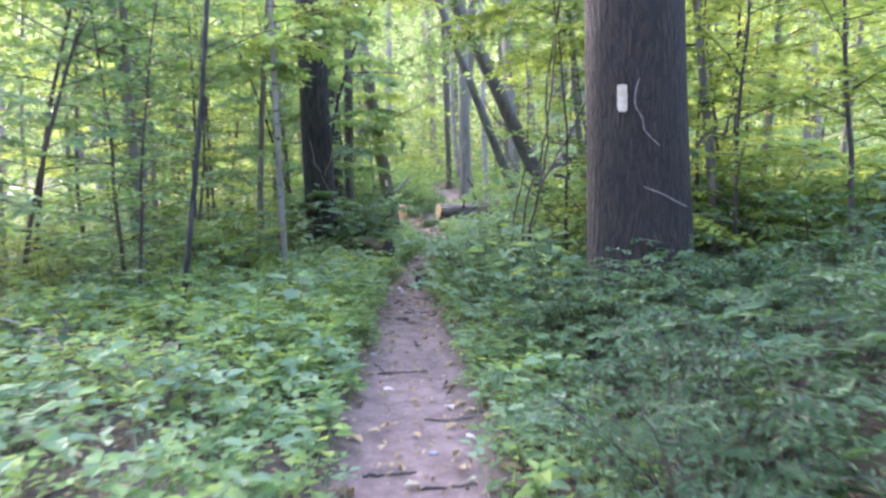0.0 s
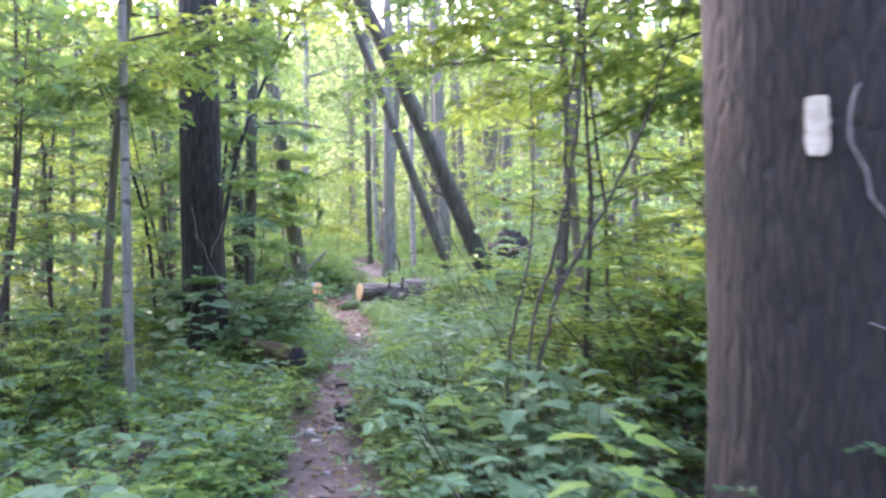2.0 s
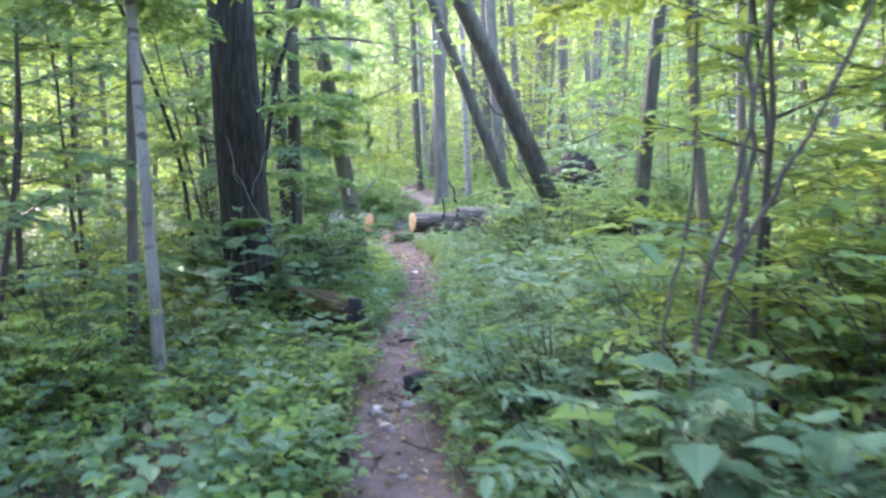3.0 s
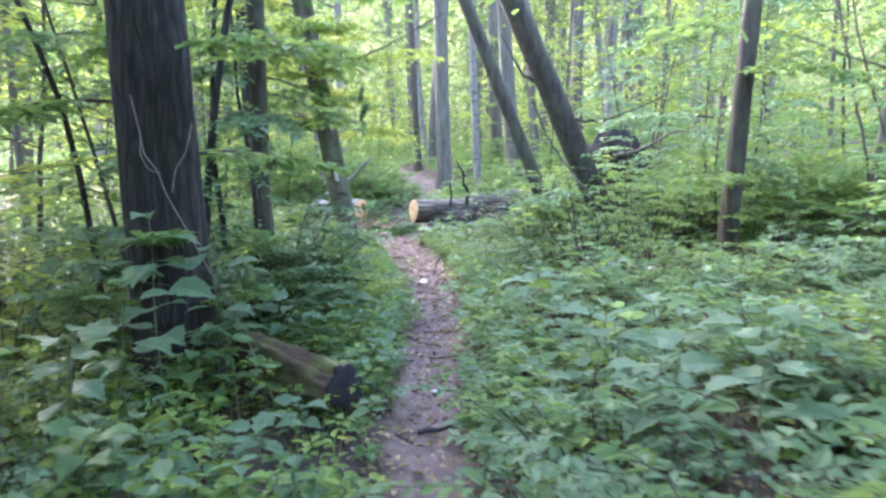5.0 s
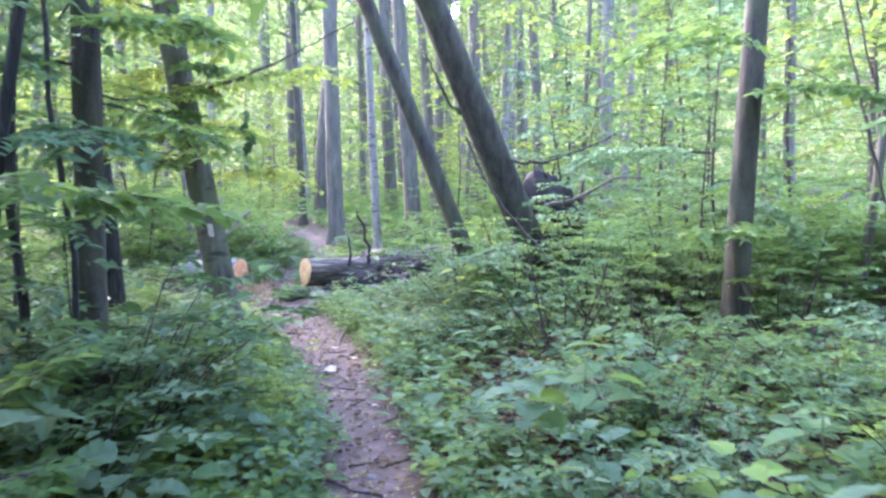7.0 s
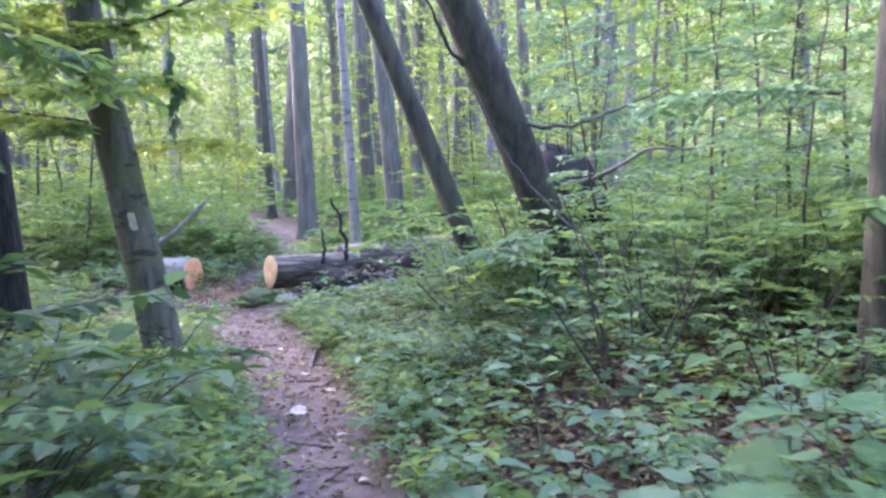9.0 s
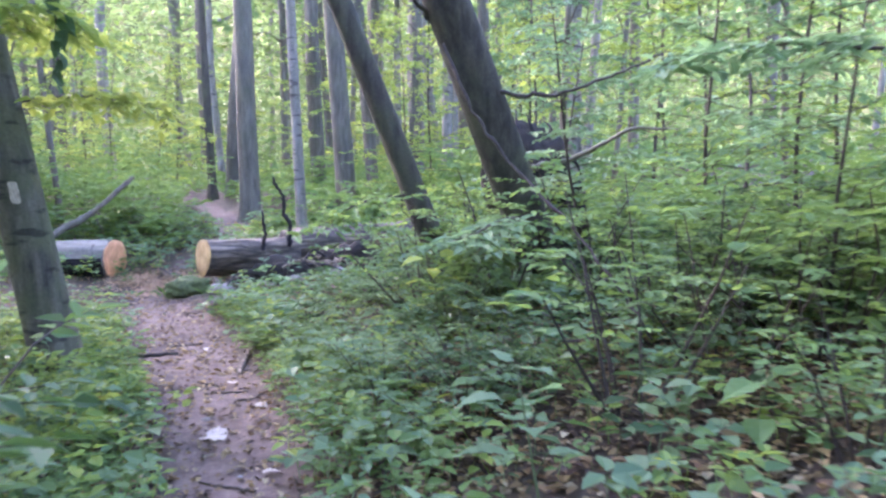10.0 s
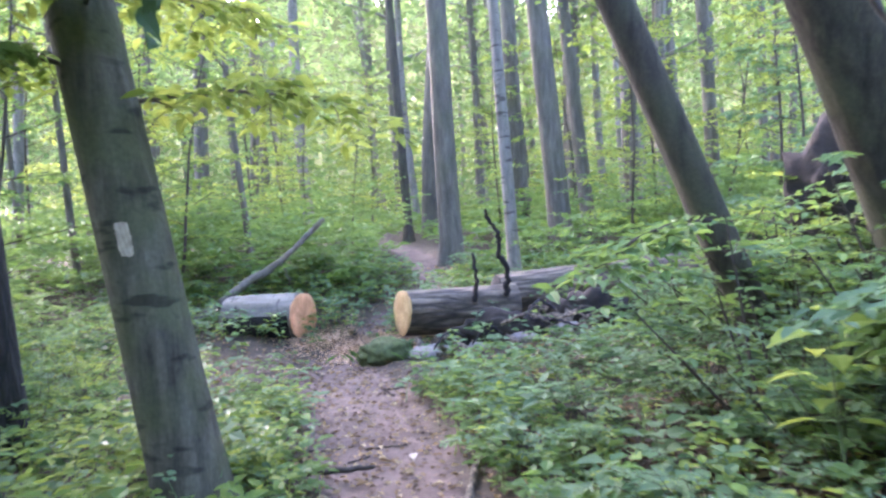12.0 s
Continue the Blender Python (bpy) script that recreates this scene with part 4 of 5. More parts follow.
# ---- logs ----
def log_thing(name, label, a, b, r0, r1, bark, cut_a, cut_b, seed, face=None, depth=0.012):
    """A felled log from a to b: bark body and two end faces; the foot of the thing lies at a."""
    r = np.random.default_rng(seed)
    a, b = Vector(a), Vector(b)
    L = (b - a).length
    thing = tagged(new(name), label, "log")
    thing.matrix_basis = Matrix.Translation(a) @ (b - a).to_track_quat("Z", "Y").to_matrix().to_4x4()
    seg, n = 44, max(6, int(L / 0.06))
    z = np.linspace(0, L, n)
    th = np.arange(seg) * 2 * np.pi / seg
    Z, T = np.meshgrid(z, th, indexing="ij")
    ph = r.uniform(0, 6, 3)
    R = np.interp(Z, [0, L], [r0, r1]) * (1 + 0.03 * np.sin(2 * T + ph[0]) + 0.025 * np.sin(3 * T + Z * 2))
    R = R + depth * (0.5 * np.sin(T * 3 + ph[1] + Z * 3) + 0.4 * np.sin(T * 7 + ph[2] - Z * 5) + 0.4 * np.sin(T * 13 + Z * 7 + ph[0]) * np.sin(Z * 11 + T * 2) + 0.25 * np.sin(T * 19 + 2 * np.sin(Z * 9)))
    nl = thing.matrix_basis.to_3x3().inverted() @ Vector(face) if face else Vector((0, 0, -1))
    Zs = Z - R * (np.cos(T) * nl.x + np.sin(T) * nl.y) / nl.z * np.clip(1 - Z / min(L, 0.6), 0, 1)
    v = np.stack([R * np.cos(T), R * np.sin(T), Zs], -1)
    i, j = np.meshgrid(np.arange(n - 1), np.arange(seg), indexing="ij")
    k = (j + 1) % seg
    q = np.stack([i * seg + j, i * seg + k, (i + 1) * seg + k, (i + 1) * seg + j], -1).reshape(-1, 4)
    g = Geo()
    g.add(v.reshape(-1, 3), q)
    part("bark", g, bark, thing)
    for ring, mat, flip, shift in ((v[0], cut_a, True, -0.003), (v[-1], cut_b, False, 0.003)):
        if mat is None:
            continue
        f = Geo()
        c = ring.mean(0)
        rows = [c + (ring - c) * s + (0, 0, shift) + np.stack([np.zeros(seg), np.zeros(seg), r.normal(0, 0.0015, seg)], 1) for s in (0.02, 0.35, 0.7, 0.97)]
        rows.append(ring * (1, 1, 1) - (0, 0, shift * 2))
        m = len(rows)
        ii, jj = np.meshgrid(np.arange(m - 1), np.arange(seg), indexing="ij")
        kk = (jj + 1) % seg
        qq = np.stack([ii * seg + jj, (ii + 1) * seg + jj, (ii + 1) * seg + kk, ii * seg + kk], -1).reshape(-1, 4)
        f.add(np.concatenate(rows), qq[:, ::-1] if flip else qq)
        part("cut_face", f, mat, thing, "freshly sawn end with growth rings" if mat is not ROTTEN else "dark rotten end")
    return thing


log_thing("log", "felled grey log with a pale yellow sawn end", (-0.28, 20.33, 0.615), (0.78, 20.55, 0.58), 0.21, 0.205, BARK_LOG, CUT_YELLOW, ROTTEN, 1, face=(-0.92, -0.38, 0.05))
log_thing("fallen_log", "weathered grey fallen trunk behind the sawn log", (0.66, 20.85, 0.68), (4.2, 21.5, 0.82), 0.2, 0.24, BARK_LOG, ROTTEN, ROTTEN, 2)
pale_log = log_thing("log", "sawn pale smooth-barked log with an orange cut end", (-1.26, 20.98, 0.56), (-2.02, 21.2, 0.55), 0.25, 0.24, BARK_PALE, CUT_ORANGE, ROTTEN, 3, face=(0.92, -0.4, 0.0))


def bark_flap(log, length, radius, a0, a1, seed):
    """Loose torn bark over part of a log; near-black carries the underside's shade too."""
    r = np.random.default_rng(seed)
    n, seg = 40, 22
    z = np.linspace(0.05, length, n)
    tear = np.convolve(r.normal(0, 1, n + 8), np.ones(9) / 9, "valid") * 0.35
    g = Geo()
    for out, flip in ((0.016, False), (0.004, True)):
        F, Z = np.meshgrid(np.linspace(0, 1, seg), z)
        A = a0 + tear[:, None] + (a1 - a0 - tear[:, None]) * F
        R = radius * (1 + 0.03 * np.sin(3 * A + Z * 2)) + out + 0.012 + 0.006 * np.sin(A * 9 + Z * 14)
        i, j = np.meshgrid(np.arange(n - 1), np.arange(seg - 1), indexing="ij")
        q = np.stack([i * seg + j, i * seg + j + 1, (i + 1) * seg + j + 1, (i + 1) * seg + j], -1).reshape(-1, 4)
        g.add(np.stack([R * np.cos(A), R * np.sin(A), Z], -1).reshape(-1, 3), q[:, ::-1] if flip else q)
    return part("loose_bark", g, ROTTEN, log, "torn bark, near-black with the underside's shade in it")


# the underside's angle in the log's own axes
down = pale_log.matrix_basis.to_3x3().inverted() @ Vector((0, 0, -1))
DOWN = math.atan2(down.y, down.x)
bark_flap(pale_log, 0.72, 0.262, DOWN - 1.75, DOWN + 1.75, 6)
log_thing("mossy_log", "short mossy rotten log with a dark end beside the trail", (-0.66, 10.3, 0.44), (-1.35, 11.15, 0.44), 0.108, 0.115, MOSSY, ROTTEN, ROTTEN, 4, depth=0.026)
log_thing("log_stub", "dark stub of a small log at the trail edge", (-0.19, 8.87, 0.2), (-0.1, 9.0, 0.2), 0.06, 0.058, ROTTEN, ROTTEN, ROTTEN, 5)


def stick(name, label, pts, r0, r1, mat=None, category="branch", wander=0.015, seed=1):
    g = Geo()
    r = np.random.default_rng(seed)
    p = np.array(pts, float)
    s = np.linspace(0, len(p) - 1, (len(p) - 1) * 7 + 1)
    P = np.stack([np.interp(s, np.arange(len(p)), p[:, c]) for c in range(3)], 1)
    for _ in range(3):
        P[1:-1] = 0.5 * P[1:-1] + 0.25 * (P[:-2] + P[2:])
    P[1:-1] += r.normal(0, wander, P[1:-1].shape) * 0.4
    base = P[0].copy()
    tube(g, P - base, np.linspace(r0, r1, len(P)) * (1 + 0.12 * np.sin(s * 5)), 8)
    ob = part(name, g, mat or TWIG)
    ob.location = base
    return tagged(ob, label, category)


stick("dead_branch", "bare grey-green dead branch leaning behind a log", [(-2.5, 21.0, 0.42), (-2.0, 21.5, 0.85), (-1.6, 21.9, 1.1), (-1.15, 22.3, 1.55)], 0.055, 0.028, BARK_GREY)
stick("dead_branch", "short side twig of dead wood", [(-1.62, 21.9, 1.1), (-1.55, 21.9, 1.0), (-1.5, 21.85, 0.85)], 0.014, 0.006, BARK_GREY)
stick("broken_branch", "crooked dark dead branch standing on a log", [(0.68, 20.35, 0.72), (0.7, 20.3, 0.95), (0.62, 20.25, 1.1), (0.63, 20.2, 1.28), (0.52, 20.15, 1.42), (0.5, 20.1, 1.5)], 0.03, 0.014, ROTTEN, seed=3)
stick("broken_branch", "short dark upright dead branch on a log", [(0.38, 20.25, 0.68), (0.4, 20.2, 0.9), (0.37, 20.15, 1.12)], 0.024, 0.012, ROTTEN, seed=4)


# ---- upturned roots ----
def root_plate():
    r = np.random.default_rng(5)
    thing = tagged(new("root_plate"), "dark upturned root plate of a fallen tree", "root plate")
    x, y = 2.95, 18.4
    thing.location = (x, y, gz(x, y))
    bm = bmesh.new()
    bmesh.ops.create_icosphere(bm, subdivisions=4, radius=1.0)
    for v in bm.verts:
        p = v.co.copy()
        n = noise.fractal(p * 2.3, 1.0, 2.0, 5) * 0.2 + noise.noise(p * 7) * 0.1
        p *= 1 + n
        v.co = Vector((p.x * 0.52 - 0.14 * p.z, p.y * 0.32, p.z * 0.85 + 0.72))
    part_bm("soil", bm, SOIL_LUMP, thing, smooth=True)
    for k in range(14):
        a = r.uniform(0, 6.3)
        g = Geo()
        p0 = (math.cos(a) * 0.28, -0.12, 0.9 + math.sin(a) * 0.55)
        pts = bend(p0, (math.cos(a), -0.5 + r.normal(0, 0.4), math.sin(a) * 0.9), r.uniform(0.2, 0.42), 6, r.uniform(-0.4, 0.9), r, 0.3)
        tube(g, pts, np.linspace(0.026, 0.006, 7), 6)
        part("root", g, ROTTEN, thing)
    return thing


root_plate()
stick("dead_limb", "crooked pale dead limb reaching from the root plate", [(2.75, 18.1, 1.55), (3.05, 17.9, 1.6), (3.25, 17.7, 1.72), (3.45, 17.5, 1.88), (3.85, 17.3, 1.86)], 0.03, 0.012, BARK_GREY, seed=6)



# ---- broad-leaved plants beside the trail ----
def big_leaf_mesh(name, mat, lobes):
    """A broad leaf with a toothed rim, cupped along its midrib; one unit long from the stalk."""
    bm = bmesh.new()
    n = 9
    mid, left, right = [], [], []
    for k in range(n):
        t = k / (n - 1)
        w = 0.36 * math.sin(math.pi * min(1, 0.06 + t * 0.97) ** 0.75) * (1 + lobes * (0.22 if k % 2 else -0.12))
        z = -0.22 * t * t
        mid.append(bm.verts.new((0, t, z)))
        left.append(bm.verts.new((-w, t - 0.06 * (k % 2), z + 0.09 * math.sin(math.pi * t))))
        right.append(bm.verts.new((w, t - 0.06 * (k % 2), z + 0.09 * math.sin(math.pi * t))))
    for k in range(n - 1):
        bm.faces.new((mid[k], right[k], right[k + 1], mid[k + 1]))
        bm.faces.new((left[k], mid[k], mid[k + 1], left[k + 1]))
    me = bpy.data.meshes.new(name)
    bm.to_mesh(me)
    bm.free()
    me.materials.append(mat)
    return me


BIG_LEAF = {"cool": big_leaf_mesh("leaf", LEAF_COOL, 0.6), "mid": big_leaf_mesh("leaf", LEAF_MID, 0.4), "bright": big_leaf_mesh("leaf", LEAF_BRIGHT, 0.5), "yellow": big_leaf_mesh("leaf", LEAF_YELLOW, 0.4)}


def broadleaf(x, y, top, n, size, kind, label, seed, spread=1.0):
    """A seedling: one stem, stalked leaves in pairs up to its tip."""
    r = np.random.default_rng(seed)
    z0 = gz(x, y)
    h = max(0.15, top - z0)
    ob = tagged(new("seedling"), label, "plant", "broad-leaved seedlings")
    ob.location = (x, y, z0)
    pts = bend((0, 0, -0.03), (r.normal(0, 0.15), r.normal(0, 0.15), 1), h, 6, 0, r, 0.06)
    g = Geo()
    tube(g, pts, np.linspace(0.006, 0.0025, 7), 5)
    part("stem", g, TWIG_GREEN, ob)
    for k in range(n):
        f = 1 - (k // 2) / max(n / 2, 1) * 0.6
        p = np.array([np.interp(f, np.linspace(0, 1, 7), pts[:, c]) for c in range(3)])
        a = k * math.pi + (k // 2) * 1.45 + r.uniform(-0.35, 0.35)
        lift = r.uniform(-12, 22)
        sz = size * r.uniform(0.7, 1.15) * (0.75 if k < 2 else 1)
        stalk = sz * 0.45 * spread
        q = Vector(p) + Vector((-math.sin(a), math.cos(a), math.tan(radians(lift)) * 0.6)) * stalk
        st = Geo()
        tube(st, [p, (p + np.array(q)) / 2 + (0, 0, 0.004), np.array(q)], [0.002, 0.0018, 0.0015], 3, False)
        lf = new("leaf", BIG_LEAF[kind])
        lf.parent = part("leaf_stalk", st, TWIG_GREEN, ob)
        lf.matrix_basis = Matrix.Translation(q) @ Euler((radians(lift), radians(r.normal(0, 14)), a)).to_matrix().to_4x4() @ Matrix.Scale(sz, 4)
    return ob


COOL_L, MID_L, BRIGHT_L = "pale cool green broad-leaved seedling beside the trail", "green broad-leaved seedling on the forest floor", "bright green broad-leaved seedling"
BROAD = [
    (0.82, 5.35, 1.0, 12, 0.17, "bright"), (0.72, 5.6, 0.8, 10, 0.16, "cool"), (-0.78, 5.55, 0.72, 12, 0.15, "cool"), (-1.05, 5.3, 0.66, 10, 0.13, "mid"),
    (0.6, 6.2, 1.0, 12, 0.17, "cool"), (0.75, 6.45, 0.85, 10, 0.16, "cool"), (0.5, 6.75, 0.7, 10, 0.12, "mid"), (0.1, 9.15, 0.45, 10, 0.11, "mid"), (0.2, 8.9, 0.5, 10, 0.12, "bright"), (0.15, 9.5, 0.5, 10, 0.12, "cool"),
    (0.62, 10.3, 0.9, 12, 0.17, "cool"), (0.62, 9.4, 0.85, 14, 0.17, "cool"), (0.85, 9.1, 0.9, 12, 0.18, "cool"), (0.4, 10.0, 0.62, 10, 0.13, "cool"), (0.9, 10.0, 1.0, 10, 0.19, "cool"), (1.1, 9.6, 1.15, 10, 0.18, "cool"),
    (0.45, 10.8, 0.6, 10, 0.13, "mid"), (0.9, 10.9, 0.7, 12, 0.15, "bright"), (0.7, 11.5, 0.65, 10, 0.14, "cool"), (1.3, 11.0, 0.8, 10, 0.16, "mid"),
    (0.55, 12.1, 0.8, 12, 0.19, "cool"), (0.75, 11.8, 0.86, 12, 0.19, "mid"), (1.1, 12.2, 0.92, 12, 0.18, "mid"), (0.3, 13.05, 0.62, 10, 0.15, "cool"), (0.72, 13.4, 0.84, 8, 0.17, "cool"), (1.3, 12.6, 0.8, 10, 0.16, "cool"),
    (-1.2, 10.4, 1.15, 12, 0.16, "cool"), (-1.75, 9.7, 0.95, 12, 0.16, "cool"), (-1.25, 9.4, 0.62, 12, 0.13, "cool"), (-1.55, 9.2, 0.7, 12, 0.14, "mid"), (-0.75, 9.35, 0.45, 12, 0.11, "cool"), (-1.43, 10.1, 1.38, 12, 0.2, "cool"), (-1.65, 9.9, 1.08, 12, 0.2, "cool"), (-1.1, 9.2, 0.5, 10, 0.12, "bright"),
    (-1.3, 11.3, 0.9, 12, 0.17, "cool"), (-0.95, 11.7, 0.6, 12, 0.14, "mid"), (-0.85, 12.6, 0.6, 12, 0.14, "cool"),
    (0.72, 6.2, 1.05, 12, 0.2, "cool"), (0.95, 6.35, 1.0, 12, 0.2, "cool"), (0.88, 5.95, 0.95, 10, 0.19, "cool"), (0.5, 6.5, 0.85, 10, 0.15, "bright"),
    (-1.15, 9.1, 0.5, 12, 0.11, "bright"), (-1.1, 8.7, 0.55, 12, 0.12, "cool"),
    (0.68, 2.7, 0.36, 8, 0.11, "cool"), (0.85, 2.9, 0.4, 8, 0.1, "mid"), (0.6, 3.3, 0.4, 8, 0.09, "cool"),
    (1.12, 15.71, 1.05, 12, 0.13, "yellow"), (1.3, 15.9, 0.8, 12, 0.14, "mid"), (1.55, 15.3, 0.85, 12, 0.14, "cool"), (0.75, 16.4, 0.5, 10, 0.12, "cool"), (0.6, 17.6, 0.5, 10, 0.13, "cool"), (0.3, 18.6, 0.48, 10, 0.12, "cool"),
    (-1.05, 3.6, 0.45, 10, 0.11, "bright"), (-1.4, 3.1, 0.42, 10, 0.11, "cool"), (-0.8, 3.2, 0.36, 8, 0.09, "bright"), (-1.7, 3.7, 0.45, 10, 0.11, "mid"), (-0.75, 6.3, 0.5, 12, 0.12, "bright"), (-0.95, 7.1, 0.55, 12, 0.13, "cool"), (-0.9, 8.1, 0.55, 12, 0.13, "cool"),
]
for k, (x, y, top, n, size, kind) in enumerate(BROAD):
    broadleaf(x, y, top, n, size, kind, {"cool": COOL_L, "mid": MID_L, "bright": BRIGHT_L, "yellow": "seedling topped with glowing yellow-green leaves"}[kind], 500 + k)


for k, (x, y, top, n, size, kind) in enumerate([(-1.05, 10.45, 0.62, 10, 0.12, "mid"), (-0.88, 10.1, 0.5, 10, 0.11, "cool"), (-0.98, 9.75, 0.5, 12, 0.12, "cool"), (-1.3, 10.3, 0.7, 12, 0.14, "mid"), (-0.55, 10.75, 0.5, 10, 0.11, "mid"), (-0.62, 11.2, 0.5, 10, 0.11, "cool"),
                                                (0.5, 12.6, 0.6, 10, 0.12, "cool"), (0.9, 14.4, 0.6, 10, 0.12, "mid"), (0.45, 14.3, 0.45, 8, 0.1, "cool"), (1.6, 13.6, 0.75, 10, 0.14, "mid"), (-0.9, 14.2, 0.5, 10, 0.12, "cool"), (-0.85, 15.2, 0.45, 10, 0.11, "bright"), (-1.3, 14.8, 0.6, 10, 0.13, "cool"), (-0.95, 16.0, 0.4, 8, 0.1, "cool"), (-1.5, 17.6, 0.5, 10, 0.12, "mid"),
                                                (0.15, 19.75, 0.5, 10, 0.1, "cool"), (0.5, 19.6, 0.48, 10, 0.1, "cool"), (0.85, 19.7, 0.5, 10, 0.11, "mid"), (-0.1, 19.5, 0.42, 8, 0.09, "cool"), (1.2, 19.4, 0.55, 10, 0.11, "cool")]):
    broadleaf(x, y, top, n, size, kind, {"cool": COOL_L, "mid": MID_L, "bright": BRIGHT_L}[kind], 600 + k)


# ---- leafy branches ----
def leafy_branch(p, d, length, size, mat, label, seed, width=0.5):
    """A branch with its side twigs and leaves, as one thing that hangs in the view."""
    r = np.random.default_rng(seed)
    ob = tagged(new("leafy_branch"), label, "branch", "leafy branches")
    ob.location = p
    twig, blades = Geo(), Geo()
    pts = bend((0, 0, 0), d, length, 6, 0.35, r, 0.1)
    tube(twig, pts, np.linspace(0.012, 0.004, 7), 5)
    for k in range(1, 7):
        for side in (-1, 1):
            a = unit(np.cross(unit(pts[k] - pts[k - 1]), (0, 0, 1))) * side + unit(pts[k] - pts[k - 1]) * 0.8
            spray(twig, blades, r, pts[k], a, length * r.uniform(0.25, 0.45), size, size * 0.33, width, 0.004, 0.3, True)
    tagged(part("twig_work", twig, TWIG, ob), kind="stuff")
    part("foliage", blades, mat, ob, smooth=False)
    return ob


YG, GR = "low branch with yellow-green leaves", "low branch with layered green leaves"
for k in range(13):
    z = 1.85 + k * 0.17
    a = k * 2.4 + 0.5
    leafy_branch((-1.23 + T3_LEAN[0] * (z - 1.2), 16.34, z), (math.cos(a), math.sin(a), 0.25), 1.0 + 0.25 * math.sin(k * 3), 0.1, LEAF_BRIGHT if k % 3 else LEAF_YELLOW, YG, 700 + k)
for k in range(6):
    z = 2.0 + k * 0.22
    a = -1.57 + (k - 2.5) * 0.35
    leafy_branch((-1.23 + T3_LEAN[0] * (z - 1.2) + 0.12 * math.cos(a), 16.34 + 0.12 * math.sin(a), z), (math.cos(a), math.sin(a), 0.1), 0.55, 0.085, LEAF_BRIGHT if k % 2 else LEAF_MID, YG, 850 + k)
for k in range(2, 10):
    z = 1.5 + k * 0.2
    a = k * 2.4
    leafy_branch((-1.57, 13.09, z), (math.cos(a), math.sin(a), 0.2), 0.8, 0.1, LEAF_MID if k % 2 else LEAF_COOL, GR, 720 + k)
for k in range(7):
    z = 1.6 + k * 0.28
    a = k * 2.4 + 1.0
    leafy_branch((-1.66 - 0.034 * (z - 1.2) + 0.2 * math.cos(a), 10.86 + 0.2 * math.sin(a), z), (math.cos(a), math.sin(a), 0.1), 0.8, 0.1, LEAF_MID, GR, 740 + k)
for k in range(9):
    z = 0.45 + (k % 5) * 0.17
    a = -1.6 + (k - 4) * 0.42
    leafy_branch((-1.62 + 0.2 * math.cos(a), 10.86 + 0.2 * math.sin(a), z), (math.cos(a), math.sin(a), 0.5), 0.32, 0.075, LEAF_MID if k % 3 else LEAF_COOL, "dark creeper leaves clinging to a tree foot", 780 + k)
for k, (x, y, z, a, L) in enumerate([(1.7, 15.9, 1.15, -2.4, 0.7), (1.55, 16.2, 1.0, -1.9, 0.6), (1.2, 16.9, 1.3, -2.8, 0.7),
                                     (2.6, 13.9, 1.9, 2.8, 0.9), (2.75, 13.8, 2.3, -0.6, 0.9), (2.7, 13.7, 1.3, -2.0, 0.7), (2.8, 13.9, 1.5, 0.4, 0.8), (2.6, 13.7, 2.7, -2.6, 1.0)]):
    leafy_branch((x, y, z), (math.cos(a), math.sin(a), 0.15), L, 0.1, (LEAF_COOL, LEAF_MID, LEAF_MID)[k % 3], GR, 760 + k)


def arching_tree(x, y, lean, height, first, n, seed, mats, towards=math.pi):
    """A thin young tree whose limbs reach over the trail."""
    r = np.random.default_rng(seed)
    tree = tagged(new("young_tree"), "thin young tree arching over the trail with layered leaves", "tree")
    tree.location = (x, y, gz(x, y))
    part("trunk", trunk_geo(r, 0.07, height, lean, 12, 4, 0.002, 0.3, 0.4, ring=0.2), BARK_GREY, tree)
    for k in range(n):
        z = first + (height - first) * k / n
        a = towards + (k % 5 - 2) * 0.55 + r.normal(0, 0.15)
        twig, blades = Geo(), Geo()
        pts = bend((lean[0] * z, lean[1] * z, z), (math.cos(a), math.sin(a), 0.2), r.uniform(1.0, 1.7), 6, 0.3, r, 0.1)
        tube(twig, pts, np.linspace(0.012, 0.004, 7), 5)
        for c in range(1, 7):
            t = unit(pts[c] - pts[c - 1])
            for side in (-1, 1):
                spray(twig, blades, r, pts[c], unit(np.cross(t, (0, 0, 1))) * side + t * 0.8, r.uniform(0.35, 0.6), 0.11, 0.042, 0.5, 0.004, 0.3, True)
        limb = part("limb", twig, TWIG, tree)
        part("foliage", blades, mats[k % len(mats)], limb, smooth=False)
    return tree


arching_tree(1.75, 8.7, (-0.1, -0.02), 4.6, 2.25, 11, 811, (LEAF_BRIGHT, LEAF_MID))
arching_tree(-2.15, 9.4, (0.07, -0.02), 4.6, 2.3, 11, 813, (LEAF_MID, LEAF_BRIGHT), -0.3)
arching_tree(2.3, 6.3, (-0.06, 0.05), 4.2, 1.9, 9, 812, (LEAF_MID, LEAF_BRIGHT))


# ---- leaning stems and hanging limbs ----
SLANT = "thin dark slanting stem among the shrubs"
stick("bare_stem", SLANT, [(0.74, 6.5, 0.3), (0.8, 6.5, 1.05), (0.97, 6.55, 1.6), (1.04, 6.5, 2.2), (1.08, 6.5, 2.9)], 0.01, 0.006, seed=11, category="stem")
stick("bare_stem", SLANT, [(0.76, 6.55, 0.3), (0.9, 6.5, 1.2), (1.15, 6.5, 1.65), (1.33, 6.5, 2.0), (1.6, 6.55, 2.7)], 0.012, 0.006, seed=12, category="stem")
stick("bare_stem", SLANT, [(0.92, 6.52, 1.25), (1.0, 6.55, 1.6), (0.98, 6.6, 2.0), (1.1, 6.6, 2.8)], 0.012, 0.006, seed=13, category="stem")
